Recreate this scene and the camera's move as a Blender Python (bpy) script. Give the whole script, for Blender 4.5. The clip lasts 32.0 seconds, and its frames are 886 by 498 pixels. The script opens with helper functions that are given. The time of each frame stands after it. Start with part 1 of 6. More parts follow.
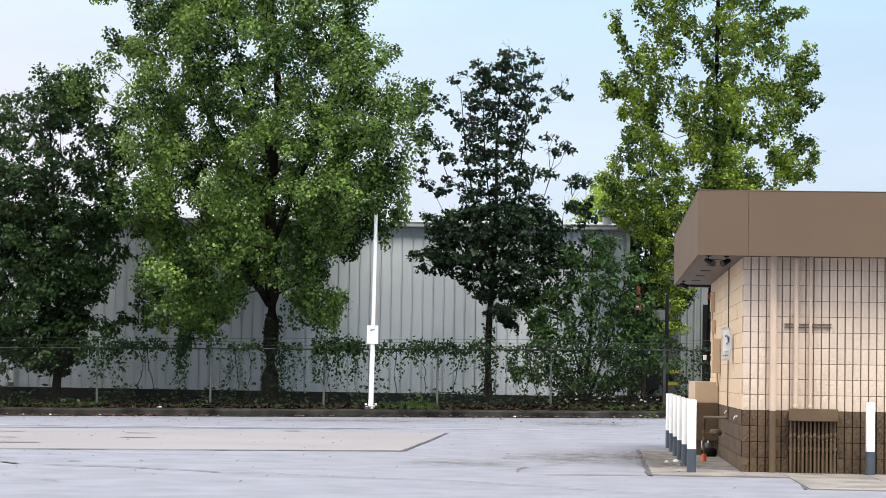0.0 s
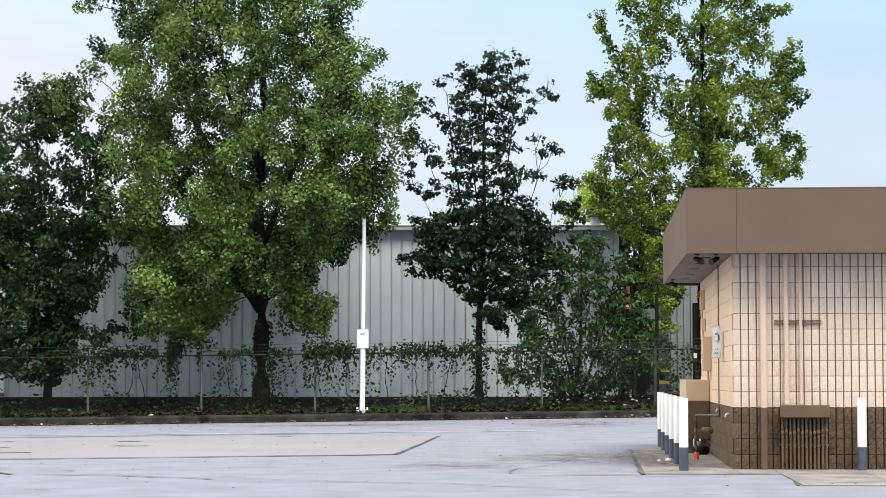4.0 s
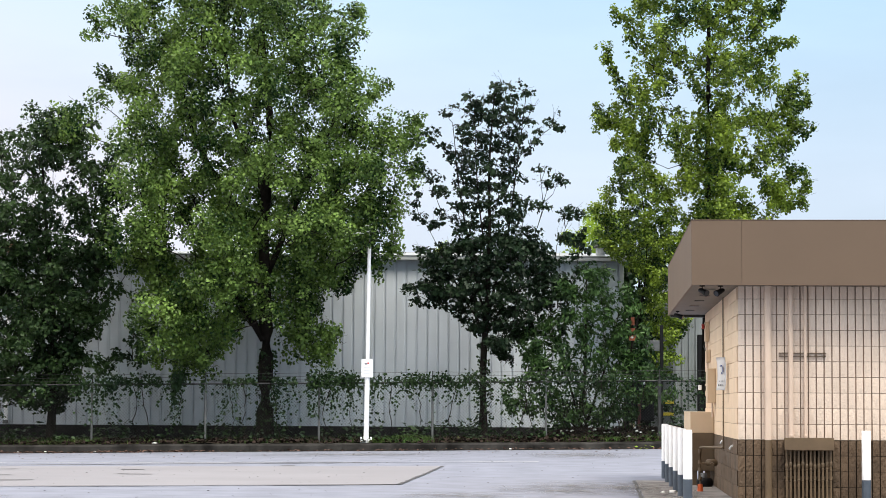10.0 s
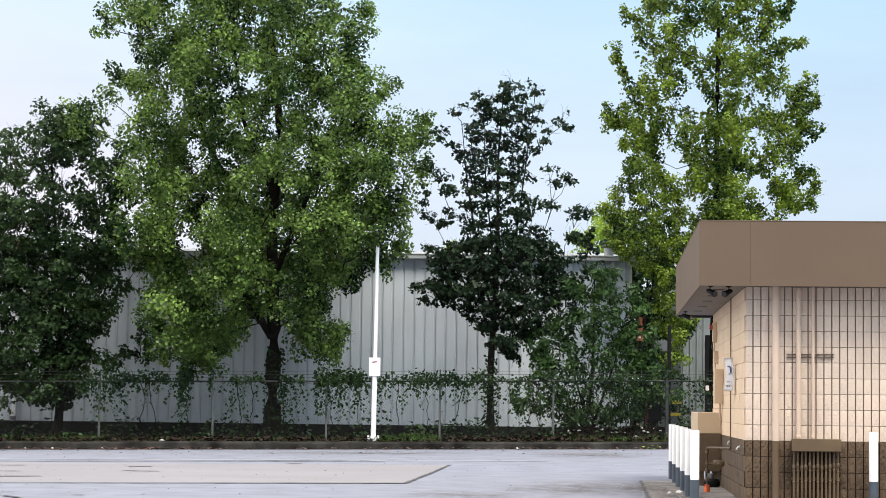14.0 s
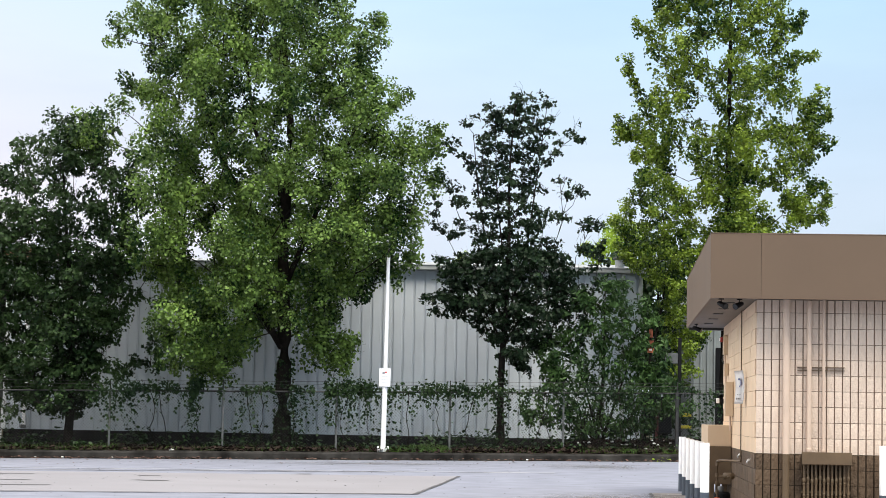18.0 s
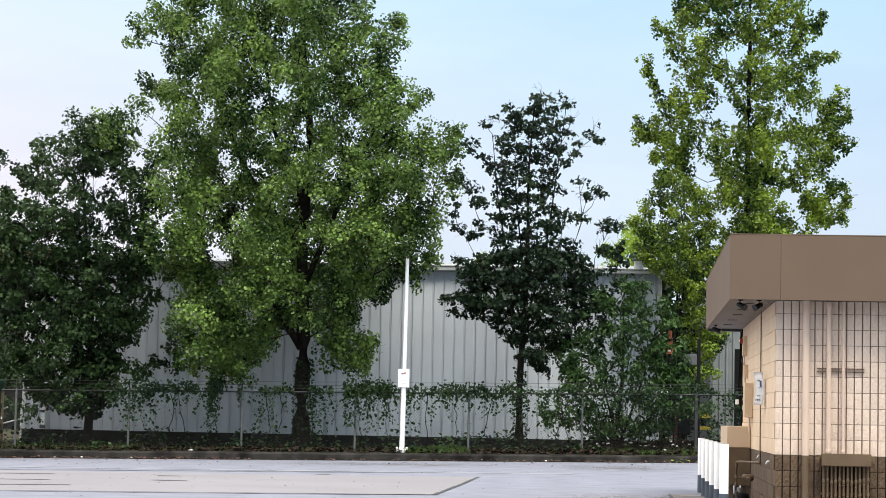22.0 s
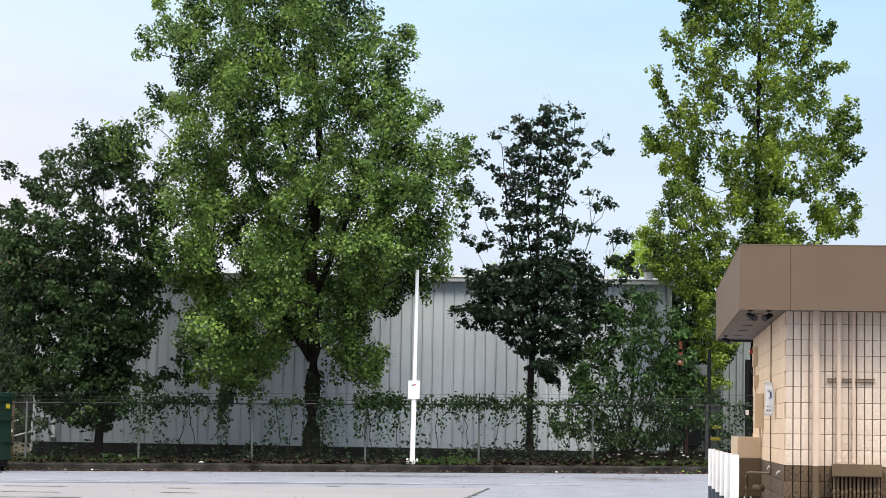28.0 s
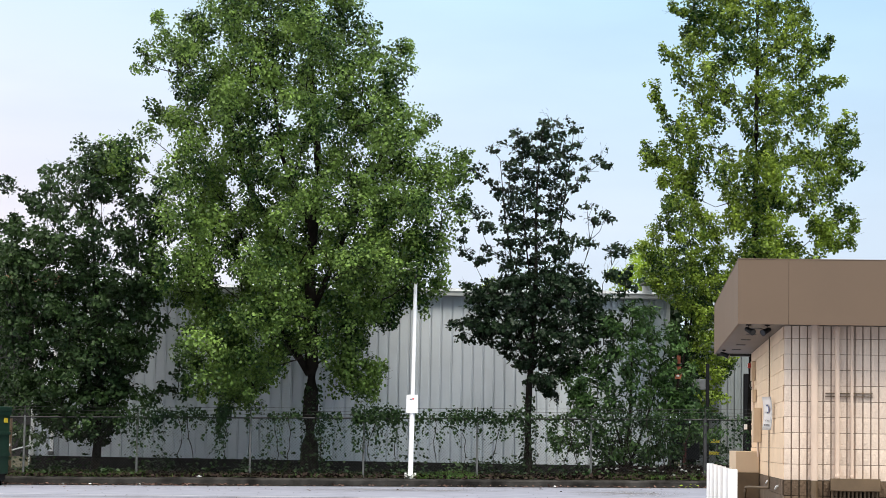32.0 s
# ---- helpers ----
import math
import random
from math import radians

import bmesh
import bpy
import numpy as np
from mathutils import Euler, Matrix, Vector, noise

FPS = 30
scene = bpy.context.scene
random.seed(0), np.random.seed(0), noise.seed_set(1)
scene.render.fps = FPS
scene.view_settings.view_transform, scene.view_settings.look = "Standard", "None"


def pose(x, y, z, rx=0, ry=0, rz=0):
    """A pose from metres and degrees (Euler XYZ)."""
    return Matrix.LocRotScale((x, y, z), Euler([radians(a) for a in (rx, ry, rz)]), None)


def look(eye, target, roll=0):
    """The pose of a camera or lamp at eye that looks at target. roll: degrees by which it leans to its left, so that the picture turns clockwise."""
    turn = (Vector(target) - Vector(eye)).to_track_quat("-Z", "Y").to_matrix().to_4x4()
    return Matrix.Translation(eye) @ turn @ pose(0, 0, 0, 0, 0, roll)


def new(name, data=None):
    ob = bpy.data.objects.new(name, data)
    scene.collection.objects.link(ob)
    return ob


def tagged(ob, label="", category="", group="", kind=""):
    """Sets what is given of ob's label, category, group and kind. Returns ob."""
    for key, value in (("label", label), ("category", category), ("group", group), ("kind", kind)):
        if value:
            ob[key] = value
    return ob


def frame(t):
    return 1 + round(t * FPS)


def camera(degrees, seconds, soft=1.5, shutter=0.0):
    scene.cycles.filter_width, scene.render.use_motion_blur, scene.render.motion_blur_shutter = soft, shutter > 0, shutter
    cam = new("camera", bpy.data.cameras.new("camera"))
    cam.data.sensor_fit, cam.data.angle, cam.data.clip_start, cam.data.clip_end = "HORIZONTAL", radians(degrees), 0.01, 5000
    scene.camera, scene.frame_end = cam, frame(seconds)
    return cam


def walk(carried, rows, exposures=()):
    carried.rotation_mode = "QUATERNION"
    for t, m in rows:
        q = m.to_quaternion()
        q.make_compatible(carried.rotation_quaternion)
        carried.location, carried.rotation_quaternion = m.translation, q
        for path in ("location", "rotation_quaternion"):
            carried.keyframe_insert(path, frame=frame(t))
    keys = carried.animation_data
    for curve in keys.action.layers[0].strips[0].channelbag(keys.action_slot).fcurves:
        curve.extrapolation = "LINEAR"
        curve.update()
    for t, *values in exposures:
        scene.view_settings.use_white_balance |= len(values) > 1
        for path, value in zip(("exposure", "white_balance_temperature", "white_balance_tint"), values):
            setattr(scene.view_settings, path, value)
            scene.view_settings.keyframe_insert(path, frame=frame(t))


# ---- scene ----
# ---- camera ----
cam = camera(22.73, 32.0, soft=0.8)
EYE = 1.23
ROWS = [
    (0, 0.0000, 0.0000, 3.214, 0.000, -0.974),
    (0.5, -0.0038, 0.0040, 3.160, 0.069, -0.677),
    (1, -0.0059, 0.0044, 3.123, 0.100, -0.431),
    (1.5, -0.0043, -0.0009, 3.120, 0.074, -0.244),
    (2, 0.0054, -0.0004, 3.131, -0.019, -0.151),
    (2.5, -0.0017, 0.0017, 3.168, -0.159, -0.055),
    (3, 0.0012, -0.0002, 3.197, -0.248, 0.016),
    (3.5, -0.0020, -0.0002, 3.223, -0.314, 0.057),
    (5.5, 0.0027, 0.0036, 3.577, -0.154, -0.044),
    (6, 0.0031, 0.0059, 3.637, -0.131, -0.075),
    (6.5, 0.0021, -0.0079, 3.692, -0.135, -0.152),
    (7, 0.0046, 0.0007, 3.729, -0.153, -0.161),
    (7.5, 0.0089, -0.0020, 3.798, -0.171, -0.172),
    (8, -0.0014, -0.0013, 3.873, -0.188, -0.202),
    (8.5, 0.0009, -0.0007, 3.950, -0.176, -0.210),
    (9, -0.0006, -0.0046, 4.006, -0.156, -0.274),
    (9.5, 0.0041, -0.0022, 4.042, -0.144, -0.299),
    (10, -0.0007, -0.0015, 4.070, -0.159, -0.351),
    (10.5, 0.0034, 0.0021, 4.101, -0.143, -0.416),
    (11, -0.0042, 0.0025, 4.118, -0.137, -0.498),
    (11.5, -0.0025, -0.0017, 4.118, -0.097, -0.582),
    (12, -0.0022, 0.0030, 4.073, -0.053, -0.626),
    (12.5, 0.0096, 0.0007, 4.031, 0.001, -0.649),
    (13, 0.0084, 0.0076, 3.999, 0.015, -0.626),
    (13.5, 0.0011, 0.0016, 3.996, 0.028, -0.705),
    (14, 0.0002, -0.0005, 4.038, 0.056, -0.708),
    (14.5, -0.0026, -0.0048, 4.081, 0.089, -0.762),
    (16.5, 0.0051, 0.0012, 4.270, 0.261, -0.917),
    (17, 0.0043, 0.0019, 4.309, 0.285, -0.941),
    (17.5, 0.0071, -0.0077, 4.337, 0.317, -1.021),
    (18, -0.0015, -0.0023, 4.323, 0.343, -1.050),
    (18.5, -0.0011, 0.0016, 4.310, 0.407, -1.069),
    (19, 0.0073, 0.0011, 4.328, 0.494, -1.050),
    (19.5, 0.0031, -0.0085, 4.348, 0.570, -1.136),
    (20, 0.0030, -0.0104, 4.354, 0.659, -1.147),
    (20.5, 0.0052, -0.0051, 4.341, 0.747, -1.136),
    (21, 0.0051, 0.0012, 4.325, 0.812, -1.131),
    (21.5, 0.0033, -0.0030, 4.331, 0.855, -1.130),
    (22, -0.0072, -0.0059, 4.338, 0.833, -1.152),
    (22.5, 0.0062, -0.0047, 4.334, 0.845, -1.112),
    (23, 0.0019, -0.0008, 4.345, 0.817, -1.051),
    (23.5, 0.0062, 0.0035, 4.367, 0.818, -1.080),
    (24, 0.0056, -0.0117, 4.399, 0.818, -1.067),
    (24.5, 0.0028, -0.0075, 4.374, 0.833, -1.058),
    (25, 0.0021, -0.0114, 4.350, 0.872, -1.122),
    (25.5, 0.0018, -0.0066, 4.333, 0.918, -1.142),
    (27.5, -0.0011, -0.0046, 4.548, 1.061, -1.061),
    (28, 0.0050, -0.0044, 4.628, 1.106, -0.987),
    (28.5, 0.0026, 0.0068, 4.688, 1.118, -0.950),
    (29, -0.0068, 0.0004, 4.753, 1.121, -0.936),
    (29.5, -0.0029, -0.0036, 4.788, 1.149, -0.949),
    (30, 0.0048, 0.0014, 4.820, 1.172, -0.926),
    (30.5, 0.0018, -0.0007, 4.867, 1.186, -0.889),
    (31, 0.0002, 0.0023, 4.927, 1.171, -0.943),
    (31.5, -0.0019, 0.0022, 4.972, 1.127, -0.946),
    (32, 0.0042, 0.0002, 4.991, 1.065, -0.999),
]


def held(ex, ez, tilt, pan, roll):
    """A hand-held pose: tilt up, pan to the left, lean to the right."""
    turn = (Matrix.Rotation(radians(pan), 4, "Z") @ Matrix.Rotation(radians(tilt), 4, "X")
            @ Matrix.Rotation(radians(roll), 4, "Y") @ Matrix.Rotation(radians(90), 4, "X"))
    return Matrix.Translation((ex, 0, EYE + ez)) @ turn


walk(cam, [(t, held(ex, ez, a, b, c)) for t, ex, ez, a, b, c in ROWS])

# ---- light ----
SUN_AT = Vector((0.2, -0.42, 0.87)).normalized()
world = bpy.data.worlds.new("hazy_sky")
scene.world = world
world.use_nodes = True
wn, wl = world.node_tree.nodes, world.node_tree.links
sky = wn.new("ShaderNodeTexSky")
sky.sky_type, sky.sun_disc = "NISHITA", False
sky.sun_elevation = math.asin(SUN_AT.z)
sky.sun_rotation = math.atan2(SUN_AT.x, SUN_AT.y)
sky.air_density, sky.dust_density, sky.ozone_density = 1.0, 2.0, 2.5
# thin high cloud over the clear sky
sky_co = wn.new("ShaderNodeTexCoord")
sky_map = wn.new("ShaderNodeMapping")
sky_map.inputs["Scale"].default_value = (1.2, 1.2, 5.0)
sky_noise = wn.new("ShaderNodeTexNoise")
sky_noise.inputs["Scale"].default_value, sky_noise.inputs["Detail"].default_value = 4.0, 6
sky_ramp = wn.new("ShaderNodeMapRange")
sky_ramp.inputs["From Min"].default_value, sky_ramp.inputs["From Max"].default_value = 0.35, 0.75
sky_ramp.inputs["To Min"].default_value, sky_ramp.inputs["To Max"].default_value = 0.78, 1.02
sky_mix = wn.new("ShaderNodeMixRGB")
# veil: pale blue low down, brighter and neutral overhead
sky_veil = wn.new("ShaderNodeValToRGB")
sky_veil.color_ramp.elements[0].position, sky_veil.color_ramp.elements[0].color = 0.0, (0.465, 0.495, 0.55, 1)
sky_veil.color_ramp.elements[1].position, sky_veil.color_ramp.elements[1].color = 1.0, (1.1, 1.13, 1.18, 1)
for at, tone in ((0.1, (0.45, 0.494, 0.556, 1)), (0.21, (0.345, 0.485, 0.59, 1)), (0.5, (0.6, 0.66, 0.72, 1))):
    step = sky_veil.color_ramp.elements.new(at)
    step.color = tone
sky_lift = wn.new("ShaderNodeVectorMath")
sky_lift.operation = "SCALE"
sky_lift.inputs["Scale"].default_value = 16.0
wl.new(sky_co.outputs["Generated"], sky_map.inputs["Vector"])
wl.new(sky_map.outputs[0], sky_noise.inputs["Vector"])
wl.new(sky_noise.outputs["Fac"], sky_ramp.inputs["Value"])
# the veil thickens towards the left
sky_sep = wn.new("ShaderNodeSeparateXYZ")
sky_side = wn.new("ShaderNodeMapRange")
sky_side.interpolation_type = "SMOOTHSTEP"
sky_side.inputs["From Min"].default_value, sky_side.inputs["From Max"].default_value = 0.4, -0.5
sky_side.inputs["To Min"].default_value, sky_side.inputs["To Max"].default_value = -0.12, 0.2
sky_add = wn.new("ShaderNodeMath")
sky_add.operation, sky_add.use_clamp = "ADD", True
wl.new(sky_co.outputs["Generated"], sky_sep.inputs[0])
wl.new(sky_sep.outputs["X"], sky_side.inputs["Value"])
wl.new(sky_sep.outputs["Z"], sky_veil.inputs["Fac"])
# brighter, warmer sky added to the left, mostly unseen, to light left-facing walls
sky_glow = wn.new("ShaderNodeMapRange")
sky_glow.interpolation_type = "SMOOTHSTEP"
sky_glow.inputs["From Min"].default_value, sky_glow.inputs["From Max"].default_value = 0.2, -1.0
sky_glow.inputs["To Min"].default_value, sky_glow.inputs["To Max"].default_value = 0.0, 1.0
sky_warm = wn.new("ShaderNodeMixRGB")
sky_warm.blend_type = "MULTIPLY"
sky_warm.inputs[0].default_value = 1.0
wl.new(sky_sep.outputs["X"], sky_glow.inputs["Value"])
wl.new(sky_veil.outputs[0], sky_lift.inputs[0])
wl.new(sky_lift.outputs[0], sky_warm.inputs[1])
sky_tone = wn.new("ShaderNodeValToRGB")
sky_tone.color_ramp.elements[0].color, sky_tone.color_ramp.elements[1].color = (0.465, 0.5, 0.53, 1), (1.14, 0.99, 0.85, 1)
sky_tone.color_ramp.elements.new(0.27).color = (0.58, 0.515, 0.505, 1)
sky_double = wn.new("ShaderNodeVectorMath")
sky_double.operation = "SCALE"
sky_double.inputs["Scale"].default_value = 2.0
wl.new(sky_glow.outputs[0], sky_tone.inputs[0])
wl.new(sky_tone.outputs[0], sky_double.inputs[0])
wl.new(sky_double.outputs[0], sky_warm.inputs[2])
# unseen sky behind the viewer raised slightly, as added light on the fronts
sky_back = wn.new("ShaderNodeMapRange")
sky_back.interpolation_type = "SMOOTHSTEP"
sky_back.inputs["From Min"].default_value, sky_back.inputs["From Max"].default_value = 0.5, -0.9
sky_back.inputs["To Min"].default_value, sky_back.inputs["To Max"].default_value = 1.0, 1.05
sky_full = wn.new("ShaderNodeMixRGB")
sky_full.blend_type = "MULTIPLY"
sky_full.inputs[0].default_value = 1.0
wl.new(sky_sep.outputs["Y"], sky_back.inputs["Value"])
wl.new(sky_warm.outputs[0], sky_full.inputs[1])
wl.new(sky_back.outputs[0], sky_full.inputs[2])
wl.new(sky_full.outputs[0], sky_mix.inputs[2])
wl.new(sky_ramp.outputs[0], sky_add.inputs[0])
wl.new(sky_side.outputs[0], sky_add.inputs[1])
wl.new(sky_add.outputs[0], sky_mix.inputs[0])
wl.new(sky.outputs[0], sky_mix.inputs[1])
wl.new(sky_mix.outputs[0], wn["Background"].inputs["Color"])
wn["Background"].inputs["Strength"].default_value = 0.115

sun = new("sun", bpy.data.lights.new("sun", "SUN"))
sun.data.energy, sun.data.angle, sun.data.color = 4.0, radians(22), (1.0, 0.93, 0.8)
sun.matrix_world = look(SUN_AT * 80, (0, 0, 0))
scene.view_settings.exposure = 0.0


# ---- materials ----
def surface(name, base, rough=0.8, metal=0.0, spread=0.25, scale=3.0, fine=60.0, bump=0.2, depth=0.01, streak=0.0,
            tint=None, per=""):
    """A painted, mineral or metal surface: large blotches, fine grain, relief and upright streaks."""
    m = bpy.data.materials.new(name)
    m.use_nodes = True
    n, l = m.node_tree.nodes, m.node_tree.links
    b = n["Principled BSDF"]
    b.inputs["Roughness"].default_value, b.inputs["Metallic"].default_value = rough, metal
    co = n.new("ShaderNodeTexCoord")
    big, small = n.new("ShaderNodeTexNoise"), n.new("ShaderNodeTexNoise")
    big.inputs["Scale"].default_value, big.inputs["Detail"].default_value = scale, 6
    small.inputs["Scale"].default_value, small.inputs["Detail"].default_value = fine, 4
    geo = n.new("ShaderNodeNewGeometry")
    l.new(geo.outputs["Position"], big.inputs["Vector"])
    l.new(geo.outputs["Position"], small.inputs["Vector"])
    dark = [c * (1 - spread) for c in base]
    light = [min(0.95, c * (1 + spread)) for c in (tint or base)]
    ramp = n.new("ShaderNodeMixRGB")
    ramp.inputs[1].default_value, ramp.inputs[2].default_value = (*dark, 1), (*light, 1)
    add = n.new("ShaderNodeMath")
    add.operation = "MULTIPLY_ADD"
    add.inputs[1].default_value, add.inputs[2].default_value = 0.4, -0.2
    l.new(small.outputs["Fac"], add.inputs[0])
    tot = n.new("ShaderNodeMath")
    tot.operation = "ADD"
    tot.use_clamp = True
    stretch = n.new("ShaderNodeMapRange")
    stretch.inputs["From Min"].default_value, stretch.inputs["From Max"].default_value = 0.3, 0.7
    l.new(big.outputs["Fac"], stretch.inputs["Value"])
    l.new(stretch.outputs[0], tot.inputs[0])
    l.new(add.outputs[0], tot.inputs[1])
    last = tot
    if streak:
        mp = n.new("ShaderNodeMapping")
        mp.inputs["Scale"].default_value = (9, 9, 0.35)
        st = n.new("ShaderNodeTexNoise")
        st.inputs["Scale"].default_value, st.inputs["Detail"].default_value = 1.0, 5
        l.new(geo.outputs["Position"], mp.inputs["Vector"])
        l.new(mp.outputs[0], st.inputs["Vector"])
        sm = n.new("ShaderNodeMath")
        sm.operation, sm.use_clamp = "MULTIPLY_ADD", True
        sm.inputs[1].default_value = -streak * 2
        sub = n.new("ShaderNodeMath")
        sub.operation = "ADD"
        sub.inputs[1].default_value = streak
        l.new(st.outputs["Fac"], sm.inputs[0])
        l.new(tot.outputs[0], sub.inputs[0])
        l.new(sub.outputs[0], sm.inputs[2])
        last = sm
    if per:
        rnd = n.new("ShaderNodeObjectInfo")
        mm = n.new("ShaderNodeMath")
        mm.operation, mm.use_clamp = "MULTIPLY_ADD", True
        mm.inputs[1].default_value = 0.5
        half = n.new("ShaderNodeMath")
        half.operation = "MULTIPLY_ADD"
        half.inputs[1].default_value, half.inputs[2].default_value = 0.6, -0.08
        l.new(last.outputs[0], half.inputs[0])
        l.new(rnd.outputs["Random"], mm.inputs[0])
        l.new(half.outputs[0], mm.inputs[2])
        last = mm
    l.new(last.outputs[0], ramp.inputs[0])
    l.new(ramp.outputs[0], b.inputs["Base Color"])
    if bump:
        bp = n.new("ShaderNodeBump")
        bp.inputs["Strength"].default_value, bp.inputs["Distance"].default_value = bump, depth
        l.new(small.outputs["Fac"], bp.inputs["Height"])
        l.new(bp.outputs[0], b.inputs["Normal"])
    return m


def foliage(name, dark, light, through_light, gloss=0.55):
    """Leaf: each one its own green, some light passing through."""
    m = bpy.data.materials.new(name)
    m.use_nodes = True
    n, l = m.node_tree.nodes, m.node_tree.links
    b, out = n["Principled BSDF"], n["Material Output"]
    b.inputs["Roughness"].default_value = gloss
    b.inputs["Specular IOR Level"].default_value = 0.2
    geo = n.new("ShaderNodeNewGeometry")
    cr = n.new("ShaderNodeValToRGB")
    cr.color_ramp.elements[0].color, cr.color_ramp.elements[1].color = (*dark, 1), (*light, 1)
    big = n.new("ShaderNodeTexNoise")
    big.inputs["Scale"].default_value, big.inputs["Detail"].default_value = 0.9, 3
    l.new(geo.outputs["Position"], big.inputs["Vector"])
    mx = n.new("ShaderNodeMath")
    mx.operation, mx.use_clamp = "MULTIPLY_ADD", True
    mx.inputs[1].default_value = 0.55
    sh = n.new("ShaderNodeMath")
    sh.operation = "MULTIPLY_ADD"
    sh.inputs[1].default_value, sh.inputs[2].default_value = 2.3, -1.06
    l.new(big.outputs["Fac"], sh.inputs[0])
    l.new(geo.outputs["Random Per Island"], mx.inputs[0])
    l.new(sh.outputs[0], mx.inputs[2])
    l.new(mx.outputs[0], cr.inputs[0])
    l.new(cr.outputs[0], b.inputs["Base Color"])
    tr = n.new("ShaderNodeBsdfTranslucent")
    hs = n.new("ShaderNodeHueSaturation")
    hs.inputs["Hue"].default_value, hs.inputs["Saturation"].default_value, hs.inputs["Value"].default_value = 0.488, 1.02, 1.5
    l.new(cr.outputs[0], hs.inputs["Color"])
    l.new(hs.outputs[0], tr.inputs["Color"])
    mix = n.new("ShaderNodeMixShader")
    mix.inputs[0].default_value = through_light
    l.new(b.outputs[0], mix.inputs[1])
    l.new(tr.outputs[0], mix.inputs[2])
    l.new(mix.outputs[0], out.inputs["Surface"])
    return m


ASPHALT = surface("worn_pale_asphalt", (0.19, 0.199, 0.243), 0.92, spread=0.15, scale=1.5, fine=45, bump=0.25, depth=0.006)
CONCRETE = surface("stained_concrete", (0.2, 0.186, 0.176), 0.9, spread=0.42, scale=1.8, fine=40, bump=0.25, depth=0.006)
PATCH = surface("tan_patched_asphalt", (0.219, 0.21, 0.223), 0.92, spread=0.08, scale=0.35, fine=50, bump=0.2, depth=0.005)


def soft_stain(name, base, strength):
    """A stain that fades out towards its rim and breaks up in streaks."""
    m = bpy.data.materials.new(name)
    m.use_nodes = True
    n, l = m.node_tree.nodes, m.node_tree.links
    b, out = n["Principled BSDF"], n["Material Output"]
    b.inputs["Base Color"].default_value, b.inputs["Roughness"].default_value = (*base, 1), 0.85
    co = n.new("ShaderNodeTexCoord")
    gr = n.new("ShaderNodeTexGradient")
    gr.gradient_type = "SPHERICAL"
    nz = n.new("ShaderNodeTexNoise")
    nz.inputs["Scale"].default_value, nz.inputs["Detail"].default_value = 3.5, 6
    mr = n.new("ShaderNodeMapRange")
    mr.inputs["From Min"].default_value, mr.inputs["From Max"].default_value = 0.38, 0.68
    mul, st = n.new("ShaderNodeMath"), n.new("ShaderNodeMath")
    mul.operation = st.operation = "MULTIPLY"
    st.use_clamp = True
    st.inputs[1].default_value = strength
    tr, mix = n.new("ShaderNodeBsdfTransparent"), n.new("ShaderNodeMixShader")
    l.new(co.outputs["Object"], gr.inputs["Vector"])
    l.new(co.outputs["Object"], nz.inputs["Vector"])
    l.new(nz.outputs["Fac"], mr.inputs["Value"])
    l.new(gr.outputs["Fac"], mul.inputs[0])
    l.new(mr.outputs[0], mul.inputs[1])
    l.new(mul.outputs[0], st.inputs[0])
    l.new(st.outputs[0], mix.inputs[0])
    l.new(tr.outputs[0], mix.inputs[1])
    l.new(b.outputs[0], mix.inputs[2])
    l.new(mix.outputs[0], out.inputs["Surface"])
    return m


SOFT_STAIN = soft_stain("soft_oil_stain", (0.15, 0.145, 0.14), 1.0)
SEALER = surface("crack_sealer", (0.07, 0.068, 0.07), 0.8, spread=0.3, scale=5, bump=0.1)
STAIN = surface("oil_stain", (0.14, 0.138, 0.15), 0.85, spread=0.2, scale=2, bump=0.1)
WORN_WHITE = surface("worn_white_line", (0.3, 0.305, 0.33), 0.85, spread=0.16, scale=1.4)
CABINET_TAN = surface("tan_cabinet_paint", (0.62, 0.47, 0.32), 0.5, spread=0.06, scale=2, fine=30, bump=0.05)
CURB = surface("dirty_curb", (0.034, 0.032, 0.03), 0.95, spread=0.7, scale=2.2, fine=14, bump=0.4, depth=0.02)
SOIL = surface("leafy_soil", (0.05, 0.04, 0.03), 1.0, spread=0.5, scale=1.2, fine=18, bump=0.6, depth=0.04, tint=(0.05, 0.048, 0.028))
# side wall's tan, yellower and brighter for the warm light put into its colour
TAN_SMOOTH_LIT = surface("tan_smooth_lit_paint", (0.74, 0.555, 0.385), 0.7, spread=0.06, scale=1.2, fine=38, bump=0.25, depth=0.008, per="x")
TAN = surface("tan_block_paint", (0.67, 0.545, 0.448), 0.75, spread=0.09, scale=1.6, fine=38, bump=0.5, depth=0.016, per="x")
# near-black brown: the shade in the base band's grooves is in this colour
DARK_JOINT = surface("shaded_brown_joint", (0.03, 0.022, 0.015), 0.95, spread=0.2, scale=4)
BROWN = surface("brown_block_paint", (0.098, 0.063, 0.037), 0.8, spread=0.32, scale=2.6, fine=30, bump=0.8, depth=0.02, per="x")
# darker than the tan paint, to give the grooves their shade
JOINT = surface("shaded_joint", (0.25, 0.185, 0.14), 0.95, spread=0.2, scale=4)
FASCIA = surface("brown_metal_fascia", (0.132, 0.088, 0.057), 0.65, spread=0.06, scale=0.8, fine=20, bump=0.04, depth=0.004)
SOFFIT = surface("tan_metal_soffit", (0.115, 0.093, 0.075), 0.6, spread=0.1, scale=1.5, bump=0.05)
TAN_PIPE = surface("tan_pipe_paint", (0.63, 0.49, 0.39), 0.5, spread=0.06, scale=3, fine=30, bump=0.08)
